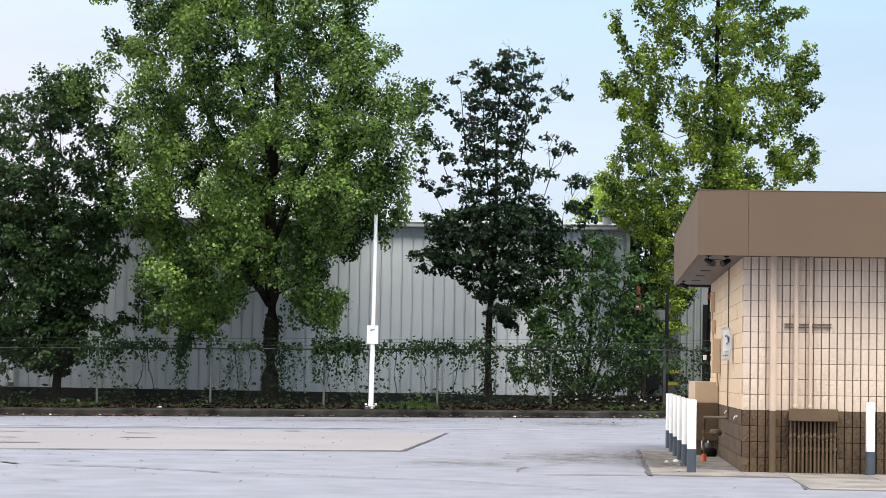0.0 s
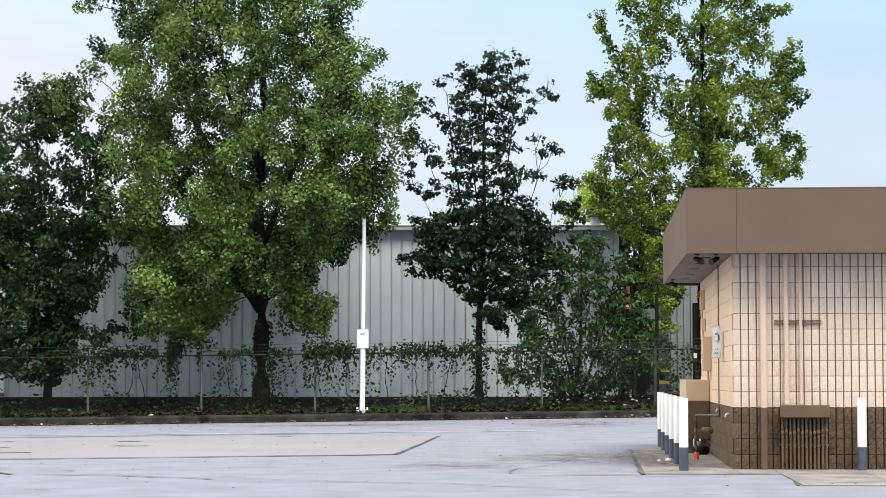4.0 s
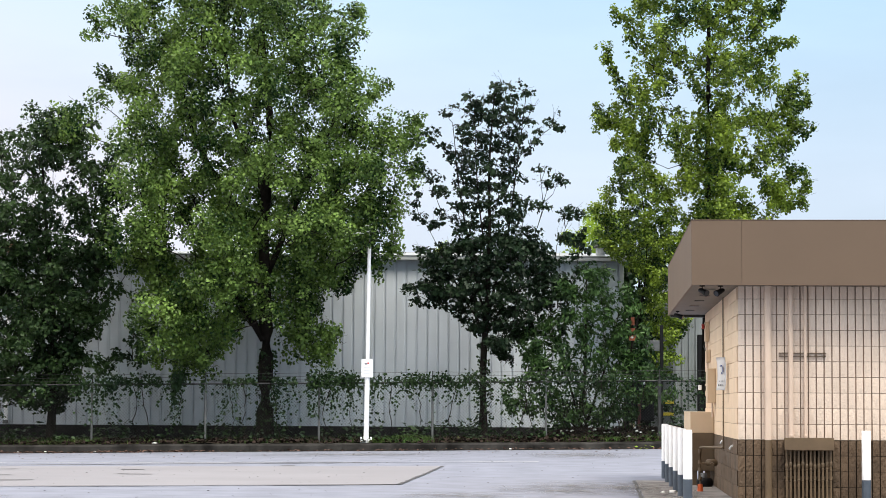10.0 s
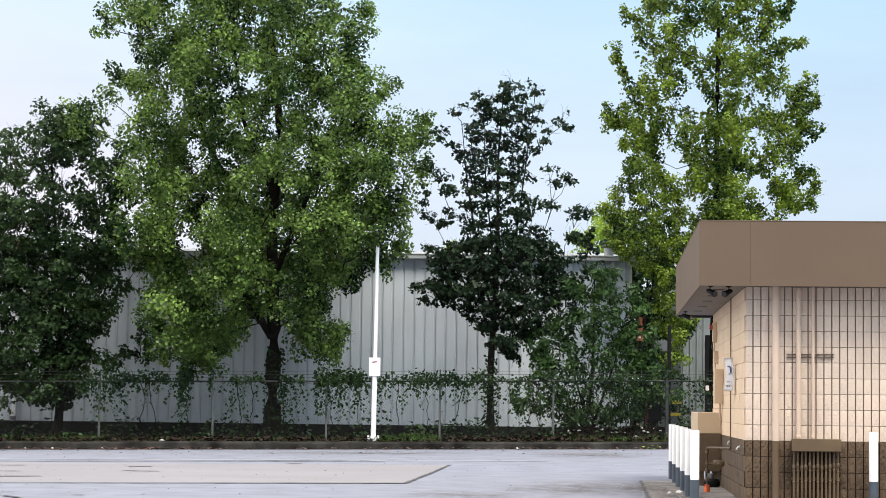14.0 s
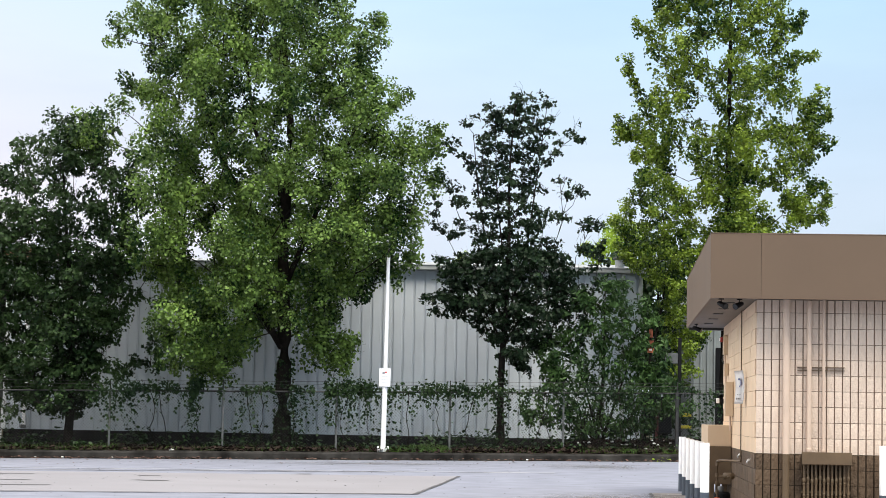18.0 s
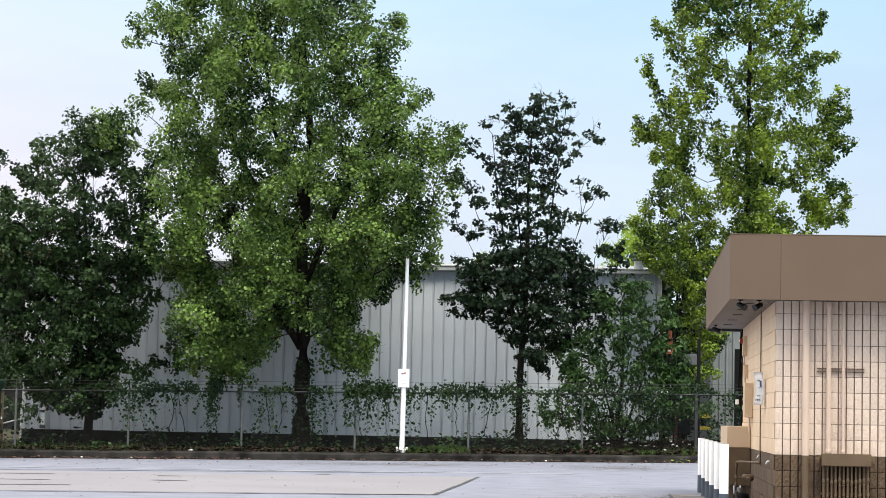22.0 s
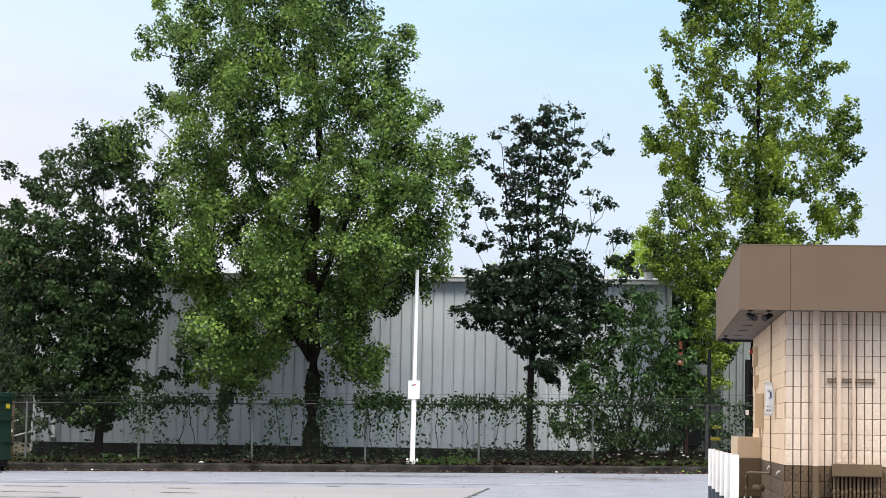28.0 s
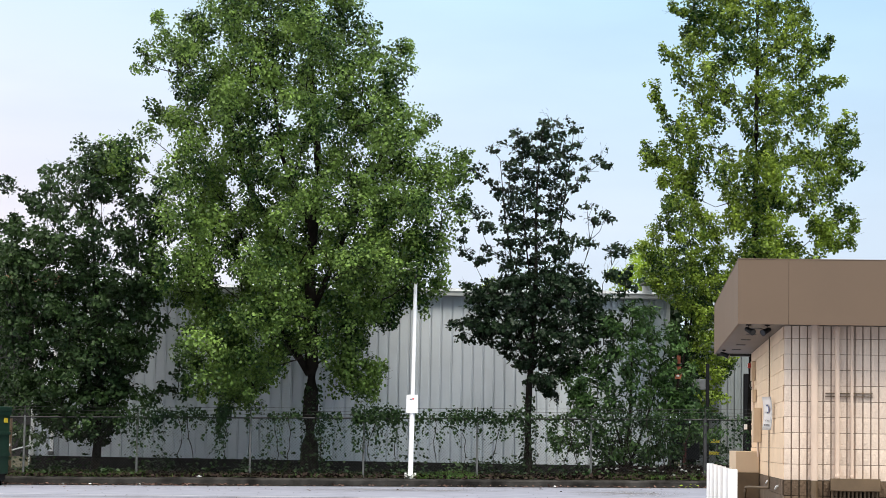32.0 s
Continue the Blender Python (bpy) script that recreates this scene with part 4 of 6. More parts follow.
FACE_LOBED = np.array([(0, 4, 3, 2, 1), (0, 7, 6, 5, 4)])
LEAF_SLIM = np.array([(0, 0, 0), (-0.2, 0.3, 0.04), (-0.17, 0.7, 0.03), (0, 1, -0.1), (0.17, 0.7, 0.03), (0.2, 0.3, 0.04)])


def leaf_cloud(name, at, size, shape, faces, material, rg, up=0.55, droop=0.35, vary=0.35, outward=None, wild=0.45):
    """Leaves at the given points, each turned its own way."""
    at = np.asarray(at, float)
    n = len(at)
    nrm = rg.normal(size=(n, 3))
    if outward is None:
        nrm[:, 2] = np.abs(nrm[:, 2]) * 0.6 + up * 2
    else:
        nrm = nrm * wild + outward * 1.0 + np.array([0, 0, up])
    nrm /= np.linalg.norm(nrm, axis=1)[:, None]
    d = rg.normal(size=(n, 3))
    d[:, 2] -= droop * 2
    d -= nrm * (d * nrm).sum(1)[:, None]
    d /= np.linalg.norm(d, axis=1)[:, None]
    s = np.cross(d, nrm)
    sz = size * (1 + vary * rg.uniform(-1, 1, n))
    k = len(shape)
    v = at[:, None, :] + sz[:, None, None] * (shape[None, :, 0:1] * s[:, None, :] + shape[None, :, 1:2] * d[:, None, :] + shape[None, :, 2:3] * nrm[:, None, :])
    f = (np.arange(n) * k)[:, None, None] + faces[None]
    return mesh_from(name, v.reshape(-1, 3), f.reshape(-1, faces.shape[1]), material)


def lobes(centre, radius, lobe, packing, per, rg, flat=0.85):
    """Points and outward directions of the leaves on the small rounded lobes of one bough."""
    count = max(2, int(packing * (radius / lobe) ** 2 * float(rg.uniform(0.75, 1.2))))
    dirs = rg.normal(size=(count, 3)) + np.array([0, 0, 0.2])
    dirs /= np.linalg.norm(dirs, axis=1)[:, None]
    rad = radius * (0.25 + 0.8 * rg.uniform(0, 1, count) ** 0.7)
    c = np.asarray(centre) + dirs * rad[:, None] * np.array([1, 1, flat])
    rs = lobe * rg.uniform(0.5, 1.35, count)
    sub = rg.normal(size=(count, per, 3)) + np.array([0, 0, 0.2])
    sub /= np.linalg.norm(sub, axis=2)[:, :, None]
    pts = c[:, None, :] + sub * (rs[:, None] * (0.3 + 0.8 * rg.uniform(0, 1, (count, per)) ** 0.6))[:, :, None] * np.array([1.1, 1.1, flat])
    out = dirs[:, None, :] * 0.3 + sub * 0.6
    keep = rg.uniform(0, 1, (count, per)) < ((rs / lobe) ** 2)[:, None] * 0.75
    return np.concatenate([pts, out], 2)[keep]


def smooth_line(points, step, wob, seed):
    """A gently wandering line through a few (x, y, z) points."""
    pts = []
    for a, b in zip(points, points[1:]):
        a, b = Vector(a), Vector(b)
        n = max(2, int((b - a).length / step))
        pts += [a.lerp(b, k / n) for k in range(n)]
    pts.append(Vector(points[-1]))
    for p in pts[1:-1]:
        p.x += wob * noise.noise(Vector((seed, p.z * 0.9, 0)))
        p.y += wob * 1.6 * noise.noise(Vector((seed + 9, p.z * 0.9, 0)))
    for _ in range(2):
        for a, b, c in zip(pts, pts[1:], pts[2:]):
            b.xyz = b * 0.5 + (a + c) * 0.25
    return pts


def crown_boughs(at, profile, gaps, spacing, radius, deep, layers, rg, clear=0.8, recess=(), edge=0.1):
    """Boughs strewn over a crown: profile gives, from top to bottom, a height with the crown's reach to either side; gaps are openings through it, and recesses are hollows in its near side."""
    hs = [p[0] for p in profile][::-1]
    lefts, rights = [p[1] for p in profile][::-1], [p[2] for p in profile][::-1]
    made = []
    for layer in layers:
        mine = []
        for _ in range(2600):
            z = float(rg.uniform(hs[0], hs[-1]))
            r = radius * float(rg.uniform(0.7, 1.2))
            a, b = float(np.interp(z, hs, lefts)) + 0.7 * r + edge, float(np.interp(z, hs, rights)) - 0.7 * r - edge
            if b < a:
                a = b = (a + b) / 2
            x = float(rg.uniform(a, b))
            half = max(0.4, (b - a) / 2)
            round_ = math.sqrt(max(0.04, 1 - min(1, ((x - (a + b) / 2) / half) ** 2)))
            y = deep * round_ * (layer + float(rg.uniform(-0.25, 0.25)))
            gx, gz = x - y * at[0] / 60, z - y * (z - 1.2) / 60
            if any(math.hypot(gx - g[0], gz - g[1]) < clear * (g[2] + 0.6 * r) for g in gaps):
                continue
            if y < 0.05 * deep and any(math.hypot(gx - g[0], gz - g[1]) < 0.8 * g[2] + 0.2 * r for g in recess):
                continue
            if any((x - m[0]) ** 2 + (z - m[2]) ** 2 < (spacing * (m[3] + r) / (2 * radius)) ** 2 for m in mine):
                continue
            mine.append((x, y, z, r))
        made += mine
    return made


def tree(name, label, at, leader, r0, leaf, shape, faces, material, seed, packing, per, lobe, boughs=(), profile=(), gaps=(), fronts=(), tips=(), limbs=(),
         spacing=0.8, radius=0.6, deep=1.0, layers=(-0.8, 0.0, 0.8), tip_radius=0.3, lowest=1.6, up=0.22, rise=0.4, flat=0.85, wild=0.75, clear=0.8, recess=(), airy=0.0, group="trees along the fence"):
    """A tree or shrub: a tapered trunk, main limbs, a branch to each bough and a crown of single leaves. Heights are above the lot."""
    rg = np.random.default_rng(seed)
    ob = thing(name, label, "shrub" if "shrub" in name else "tree", at, 0, group)
    pts = smooth_line([(x, 0, z) for x, z in leader], 0.6, 0.07, seed)
    top = pts[-1].z
    radii = [max(0.012, r0 * (1 - 0.93 * (p.z / top)) * (1 + 0.18 * math.exp(-p.z * 4))) for p in pts]
    bm = bmesh.new()
    rod(bm, pts, radii, 12)
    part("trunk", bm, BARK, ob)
    wood = list(pts)
    for k, (r, *way) in enumerate(limbs):
        line = smooth_line([(x, float(rg.uniform(-0.5, 0.2)) * deep * 0.4 * i / len(way), z - at[2]) for i, (x, z) in enumerate(way)], 0.4, 0.06, seed + k + 3)
        bm = bmesh.new()
        rod(bm, line, [r * (1 - 0.75 * i / (len(line) - 1)) for i in range(len(line))], 9)
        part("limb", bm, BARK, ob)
        wood += line[1:]
    made = [(x, float(rg.uniform(-1, 1)) * deep * (0.35 if profile else 1), z, r) for x, z, r in boughs]
    if profile:
        made += crown_boughs(at, profile, gaps, spacing, radius, deep, layers, rg, clear, recess, 0.6 * lobe)
    made += [(x, -deep * float(rg.uniform(0.9, 1.2)), z, r) for x, z, r in fronts]
    # each branch springs from the nearest wood nearer to the trunk, so that branches fork from one another
    made += [(x, float(rg.uniform(-0.5, 0.3)) * deep, z, -tip_radius) for x, z in tips]
    made.sort(key=lambda b: math.hypot(b[0], b[1]) + 0.15 * b[2])
    leaves = []
    for x, y, z, r in made:
        c = Vector((x, y, z - at[2]))
        reach = math.hypot(x, y)
        near = min(wood, key=lambda p: (p - c).length + (5 if p.z < lowest else 0) + max(0, p.z + rise * min(0.8, reach) - c.z) * 1.2)
        span = (c - near).length
        mid = near.lerp(c, 0.5) + Vector((0, 0, -0.1 * span)) + Vector(rg.normal(scale=0.05 + 0.04 * span, size=3))
        rr = 0.008 + 0.0065 * span * (r0 / 0.2)
        bm = bmesh.new()
        way = [near, near.lerp(mid, 0.55), mid, mid.lerp(c, 0.6), c]
        rod(bm, way, [rr, rr * 0.85, rr * 0.7, rr * 0.55, rr * 0.4], 6)
        for _ in range(5):
            tip = c + Vector(rg.normal(size=3)).normalized() * abs(r) * 0.9
            st = mid.lerp(c, float(rg.uniform(0.3, 1)))
            rod(bm, [st, st.lerp(tip, 0.5) + Vector(rg.normal(scale=0.05, size=3)), tip], [rr * 0.35, rr * 0.25, 0.003], 4)
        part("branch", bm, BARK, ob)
        wood += [mid, c]
        if r > 0:
            leaves.append(lobes(c, r, lobe, packing * (1 - airy * min(1, max(0, (z - 6.5) / 4.5))), per, rg, flat))
            continue
        # a spray: loose tufts along the outer part of the branch, larger away from its end
        run = 0.0
        while run < min(0.65 * span, 1.5):
            f = abs(r) * (0.55 + 0.7 * run)
            q = c.lerp(mid, min(1, 2 * run / max(0.2, span))) + Vector(rg.normal(scale=0.45 * f, size=3))
            leaves.append(lobes(q, f, lobe * 0.75, packing * 0.7, per, rg, flat))
            run += f * 0.9
    leaves = np.concatenate(leaves)
    crown = new("crown", leaf_cloud("crown", leaves[:, :3], leaf, shape, faces, material, rg, up=up, outward=leaves[:, 3:], wild=wild))
    crown.parent = ob
    return ob


# ---- the large tree ----
BIG_SHAPE = [(14.4, -2.2, 0.4), (13.3, -3.4, 1.2), (12.6, -4.2, 1.7), (11.8, -4.6, 2.4), (11.2, -4.4, 2.6), (10.5, -4.2, 2.5), (9.9, -4.3, 3.0), (9.0, -4.2, 3.0), (8.1, -4.0, 3.4),
             (7.4, -3.8, 3.9), (6.5, -3.8, 3.8), (5.7, -4.0, 3.4), (5.2, -3.9, 3.2), (4.7, -3.4, 2.3), (3.9, -3.2, 1.6), (3.2, -3.1, 1.9), (2.7, -2.8, 1.7), (2.4, -2.4, 1.2)]
BIG_GAPS = [(-2.4, 5.45, 0.42), (-1.7, 6.2, 0.28), (-1.4, 10.9, 0.2), (-0.6, 10.2, 0.2), (-2.8, 9.5, 0.34), (-2.8, 11.9, 0.3), (-0.3, 8.8, 0.25), (1.3, 9.2, 0.34), (-2.0, 8.0, 0.34),
            (-3.8, 12.3, 0.22), (0.6, 7.6, 0.17), (-4.5, 7.7, 0.5), (-1.5, 3.7, 0.34), (-3.5, 4.4, 0.45), (0.6, 5.5, 0.12), (0.3, 2.9, 0.5), (-0.3, 3.3, 0.4), (-0.2, 2.6, 0.4), (2.6, 4.6, 0.46), (-1.3, 7.0, 0.18), (-0.9, 2.4, 0.5)]
BIG_FRONT = [(-3.4, 7.5, 0.62), (-3.1, 6.5, 0.7), (-3.6, 5.7, 0.6), (-2.9, 5.5, 0.4), (-1.3, 5.8, 0.55), (-0.8, 5.0, 0.7), (-1.4, 4.5, 0.55), (1.3, 5.8, 0.55), (1.9, 9.8, 0.5), (2.3, 9.1, 0.6),
             (2.7, 7.5, 0.6), (2.0, 6.0, 0.5), (-2.7, 3.6, 0.55), (-2.1, 3.1, 0.5), (-2.6, 2.6, 0.5), (-3.5, 11.4, 0.5), (-2.4, 12.4, 0.6), (-0.2, 12.1, 0.6), (-3.5, 8.5, 0.6), (-4.9, 9.0, 0.5),
             (-4.3, 9.2, 0.42), (3.0, 5.6, 0.32), (-1.6, 11.3, 0.4), (-2.2, 10.1, 0.5)]
BIG_HOLLOWS = [(-0.2, 6.9, 0.6), (0.2, 5.6, 0.5), (0.3, 4.4, 0.4), (0.7, 8.3, 0.45), (-1.2, 7.6, 0.4), (1.1, 4.0, 0.6), (-1.9, 6.3, 0.4), (0.2, 9.2, 0.5), (-0.2, 10.9, 0.3), (2.9, 8.6, 0.5), (-2.2, 5.0, 0.4)]
BIG_BACK = [(3.4, 8.9, 0.45), (3.6, 8.3, 0.42), (3.1, 8.4, 0.5), (3.5, 7.5, 0.42), (3.4, 6.8, 0.45), (-5.2, 8.7, 0.4), (1.3, 3.6, 0.36), (1.5, 2.9, 0.34), (1.0, 4.4, 0.36), (1.9, 4.9, 0.36), (1.4, 2.6, 0.35), (1.7, 3.2, 0.35), (0.9, 3.1, 0.4), (-2.2, 2.3, 0.35), (-2.8, 2.5, 0.35), (-1.3, 3.0, 0.35), (3.8, 8.8, 0.38), (3.9, 8.2, 0.34), (-5.3, 9.0, 0.36)]
BIG_TIPS = [(-4.8, 11.8), (-4.5, 12.8), (-4.6, 10.3), (-5.5, 9.2), (-5.7, 8.5), (2.5, 12.0), (2.7, 11.3), (3.1, 10.1), (4.1, 9.2), (4.0, 8.5), (4.1, 7.9), (3.5, 5.8), (3.1, 5.0),
            (2.4, 4.8), (2.0, 3.1), (1.7, 2.5), (-3.3, 3.2), (-2.4, 2.0), (-4.2, 5.6)]
tree("large_tree", "large leafy green broadleaf tree with ivy on its trunk", (-4.67, 60.4, 0.28), [(0, 0), (0.02, 1.6), (0, 3), (-0.1, 6), (0.1, 8.6), (-0.2, 11), (-0.3, 14.2)], 0.24,
     0.079, LEAF_PLAIN, FACE_PLAIN, LEAF_LIME, 11, 2.5, 98, 0.26, boughs=BIG_BACK, profile=BIG_SHAPE, gaps=BIG_GAPS, recess=BIG_HOLLOWS, fronts=BIG_FRONT, tips=BIG_TIPS, spacing=0.74, radius=0.52, deep=2.3, layers=(-0.85, -0.3, 0.3, 0.85), lowest=2.4, rise=0.5, airy=0.3, flat=1.05, wild=0.6,
     limbs=[(0.11, (-0.05, 3.0), (-0.55, 3.8), (-0.95, 4.3), (-1.3, 5.3), (-2, 6.8)), (0.12, (-0.1, 5.6), (-0.8, 6.6), (-1.4, 7.4), (-1.85, 8.1), (-2.3, 9.4), (-2.6, 11)),
            (0.075, (-0.1, 7.0), (-1.0, 9.0), (-1.2, 10.9), (-1.25, 12.5)), (0.09, (-0.05, 4.6), (0.6, 6.2), (0.85, 6.9), (1.6, 8.4), (2.0, 9.8)), (0.035, (0, 3.2), (0.9, 3.8), (1.5, 3.7))])

# ---- the maple ----
MAPLE_SHAPE = [(5.7, -1.2, 1.7), (5.2, -1.9, 2.3), (4.9, -1.8, 2.4), (4.4, -2.0, 2.4), (4.1, -1.4, 2.2), (3.8, -0.9, 1.9), (3.3, -0.5, 1.5), (2.9, -0.1, 0.9)]
MAPLE_OPEN = [(10.0, 0.2, 0.6), (9.7, -0.5, 1.1), (9.2, -0.9, 1.3), (8.5, -0.9, 1.3), (7.7, -1.1, 1.2), (7.0, -1.1, 1.3), (6.3, -1.1, 1.6), (5.6, -1.2, 1.7)]
MAPLE_TIPS = [(0.4, 10.3), (-0.5, 9.8), (-0.9, 9.4), (1.1, 10.0), (1.9, 9.3), (-1.6, 8.8), (-1.5, 7.7), (-1.9, 7.1), (2.0, 7.5), (2.5, 6.7), (2.7, 6.1), (-1.7, 6.3), (-1.8, 5.6), (2.5, 5.0),
              (-2.2, 4.4), (2.5, 4.4), (2.2, 3.9), (-1.5, 4.1), (1.6, 3.3), (0.7, 2.4), (-0.7, 3.7), (1.6, 8.7), (-0.1, 9.6), (1.3, 9.5), (-1.1, 8.4), (1.6, 6.8), (-1.2, 6.6), (2.6, 6.5), (2.2, 6.1), (2.7, 5.7)]
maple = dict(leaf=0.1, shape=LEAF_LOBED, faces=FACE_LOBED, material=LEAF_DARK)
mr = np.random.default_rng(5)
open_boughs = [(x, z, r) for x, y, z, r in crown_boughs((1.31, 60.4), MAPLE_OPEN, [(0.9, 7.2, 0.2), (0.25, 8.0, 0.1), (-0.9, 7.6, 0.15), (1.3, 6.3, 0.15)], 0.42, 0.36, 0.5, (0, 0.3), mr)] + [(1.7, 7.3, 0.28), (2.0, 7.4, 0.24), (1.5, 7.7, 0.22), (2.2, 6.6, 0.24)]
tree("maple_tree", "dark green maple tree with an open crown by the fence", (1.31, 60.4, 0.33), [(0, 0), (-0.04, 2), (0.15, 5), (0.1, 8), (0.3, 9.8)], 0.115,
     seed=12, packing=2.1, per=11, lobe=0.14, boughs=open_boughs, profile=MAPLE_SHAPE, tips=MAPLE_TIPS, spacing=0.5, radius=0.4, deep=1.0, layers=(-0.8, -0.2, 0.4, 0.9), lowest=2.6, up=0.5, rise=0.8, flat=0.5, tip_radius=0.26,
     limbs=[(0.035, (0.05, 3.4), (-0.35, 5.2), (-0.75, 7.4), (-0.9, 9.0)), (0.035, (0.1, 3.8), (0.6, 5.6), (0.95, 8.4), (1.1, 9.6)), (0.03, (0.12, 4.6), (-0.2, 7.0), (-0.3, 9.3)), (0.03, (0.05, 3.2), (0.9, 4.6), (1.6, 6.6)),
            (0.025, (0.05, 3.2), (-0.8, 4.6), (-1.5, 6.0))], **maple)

# ---- the tall tree behind the block building ----
TALL_SHAPE = [(16.3, -0.5, 0.4), (15.0, -1.6, 1.2), (14.0, -2.2, 1.6), (13.2, -2.2, 1.7), (12.8, -2.4, 2.1), (12.3, -2.3, 2.0), (11.7, -2.6, 2.2), (11.4, -2.1, 2.0), (10.9, -1.9, 1.8), (10.6, -2.0, 2.6), (10.0, -2.8, 2.9),
              (9.4, -3.0, 2.9), (9.0, -2.6, 2.7), (8.4, -2.3, 2.6), (8.0, -2.0, 2.9), (7.6, -1.1, 2.9), (7.1, -0.9, 2.5), (6.3, -0.9, 2.3), (5.2, -1.0, 2.0)]
TALL_GAPS = [(-0.3, 11.9, 0.32), (-1.2, 12.4, 0.28), (-1.0, 11.0, 0.2), (-0.8, 10.1, 0.32), (-0.3, 9.7, 0.22), (-1.2, 8.3, 0.32), (-0.5, 7.0, 0.32), (1.0, 11.6, 0.16), (1.2, 10.0, 0.34), (1.7, 9.9, 0.3),
             (1.1, 9.0, 0.22), (1.2, 7.7, 0.28), (1.5, 7.1, 0.2), (1.8, 6.7, 0.17), (2.1, 7.9, 0.24), (-1.7, 12.0, 0.14), (-2.4, 12.2, 0.16), (2.6, 11.1, 0.2)]
TALL_FRONT = [(0.3, 9.0, 0.5), (0.4, 8.1, 0.55), (0.2, 7.2, 0.5), (0.5, 10.7, 0.5), (1.0, 13.0, 0.5), (-0.9, 13.2, 0.5), (0.2, 6.6, 0.5), (-1.6, 11.9, 0.4), (0.1, 11.2, 0.35)]
TALL_HOLLOWS = [(-0.5, 10.5, 0.4), (0.9, 10.5, 0.4), (-1.3, 9.6, 0.35), (1.4, 8.5, 0.4), (-0.9, 7.8, 0.4), (-0.6, 12.8, 0.4), (0.8, 12.2, 0.4), (-0.6, 8.7, 0.35), (1.9, 9.0, 0.35)]
TALL_TIPS = [(-2.6, 12.7), (-2.9, 11.6), (-2.9, 11.2), (-3.1, 9.9), (-3.2, 9.4), (-2.7, 8.8), (-2.4, 8.2), (2.2, 12.8), (2.4, 11.6), (2.7, 10.7), (3.0, 10.2), (3.1, 9.3), (3.0, 7.8), (2.9, 7.4), (2.4, 7.0), (1.7, 13.9), (-2.5, 13.7)]
tree("tall_tree", "tall narrow bright green broadleaf tree behind the building", (7.7, 63, 0.35), [(0, 0), (0.05, 5), (0.1, 11), (0.1, 16.2)], 0.17,
     0.082, LEAF_PLAIN, FACE_PLAIN, LEAF_TALL, 13, 1.8, 40, 0.14, profile=TALL_SHAPE, gaps=TALL_GAPS, fronts=TALL_FRONT, tips=TALL_TIPS, spacing=0.6, radius=0.42, deep=1.5, layers=(-0.8, 0, 0.8), clear=0.92, recess=TALL_HOLLOWS, airy=0.3, lowest=2.6, rise=0.25, tip_radius=0.26, flat=1.2, wild=0.72)
# ---- the smaller tree at the warehouse's corner ----
CORNER_GAPS = [(-0.25, 3.6, 0.3), (-0.25, 3.1, 0.3), (1.5, 2.6, 0.3)]
CORNER_SHAPE = [(8.3, -0.5, 0.0), (7.9, -0.8, 0.6), (7.6, -0.9, 1.1), (6.7, -1.6, 1.3), (6.2, -1.7, 1.5), (5.4, -0.9, 1.7), (4.8, -0.4, 1.8), (4.2, -0.4, 1.8), (3.6, -0.2, 1.8), (2.9, 0.1, 1.2), (2.2, 0.2, 0.7)]
tree("corner_tree", "small bright green tree with fine dense leaves at the warehouse corner", (5.75, 62.4, 0.35), [(-0.45, 0), (-0.35, 2.0), (0.3, 5), (0.0, 7.6)], 0.05,
     0.066, LEAF_PLAIN, FACE_PLAIN, LEAF_TALL, 26, 2.2, 60, 0.16, profile=[(z, a + (0.3 if z < 6.5 else -0.05), b) for z, a, b in CORNER_SHAPE], gaps=CORNER_GAPS, spacing=0.5, radius=0.36, deep=0.6, layers=(-0.8, 0.6), lowest=2.2, rise=0.5)

# ---- the shade trees beside the dumpster ----
SHADE_SHAPE = [(9.1, -0.8, 0.2), (8.8, -1.0, 0.6), (8.4, -1.5, 0.9), (8.0, -1.8, 1.2), (7.6, -2.0, 1.7), (7.4, -2.2, 2.0), (7.2, -2.3, 2.2), (6.8, -2.8, 2.1), (6.1, -3.0, 2.1), (5.3, -3.0, 1.9), (4.5, -2.9, 1.8),
               (3.8, -2.7, 1.7), (3.0, -2.5, 1.2), (2.2, -2.2, 1.0), (1.6, -1.7, 0.8), (1.2, -0.8, 0.4)]
SHADE_GAPS = [(0.3, 7.5, 0.3), (-0.9, 7.4, 0.2), (-1.2, 5.9, 0.32), (0.3, 6.1, 0.3), (0.9, 5.8, 0.2), (1.7, 8.0, 0.2), (0.9, 7.9, 0.12), (-2.5, 3.9, 0.25), (-2.0, 3.0, 0.19), (-0.4, 9.0, 0.1), (-1.1, 8.1, 0.2), (-1.9, 7.0, 0.17),
              (-2.0, 6.3, 0.17), (2.1, 5.4, 0.19)]
SHADE_TIPS = [(-0.7, 9.2), (0.4, 9.2), (0.9, 8.9), (1.4, 8.3), (-1.6, 8.6), (-2.6, 8.1), (-2.9, 7.1), (-2.3, 7.2), (2.5, 3.7), (2.3, 3.2), (2.2, 2.5), (1.8, 2.4), (0.9, 2.3), (-0.2, 9.2), (-2.0, 7.8), (1.8, 4.5)]
low_boughs = [(x, z, r) for x, y, z, r in crown_boughs((-10.5, 60.2), [p for p in SHADE_SHAPE if p[0] < 6.5], [], 0.55, 0.42, 1.0, (0, 0.5), np.random.default_rng(6))]
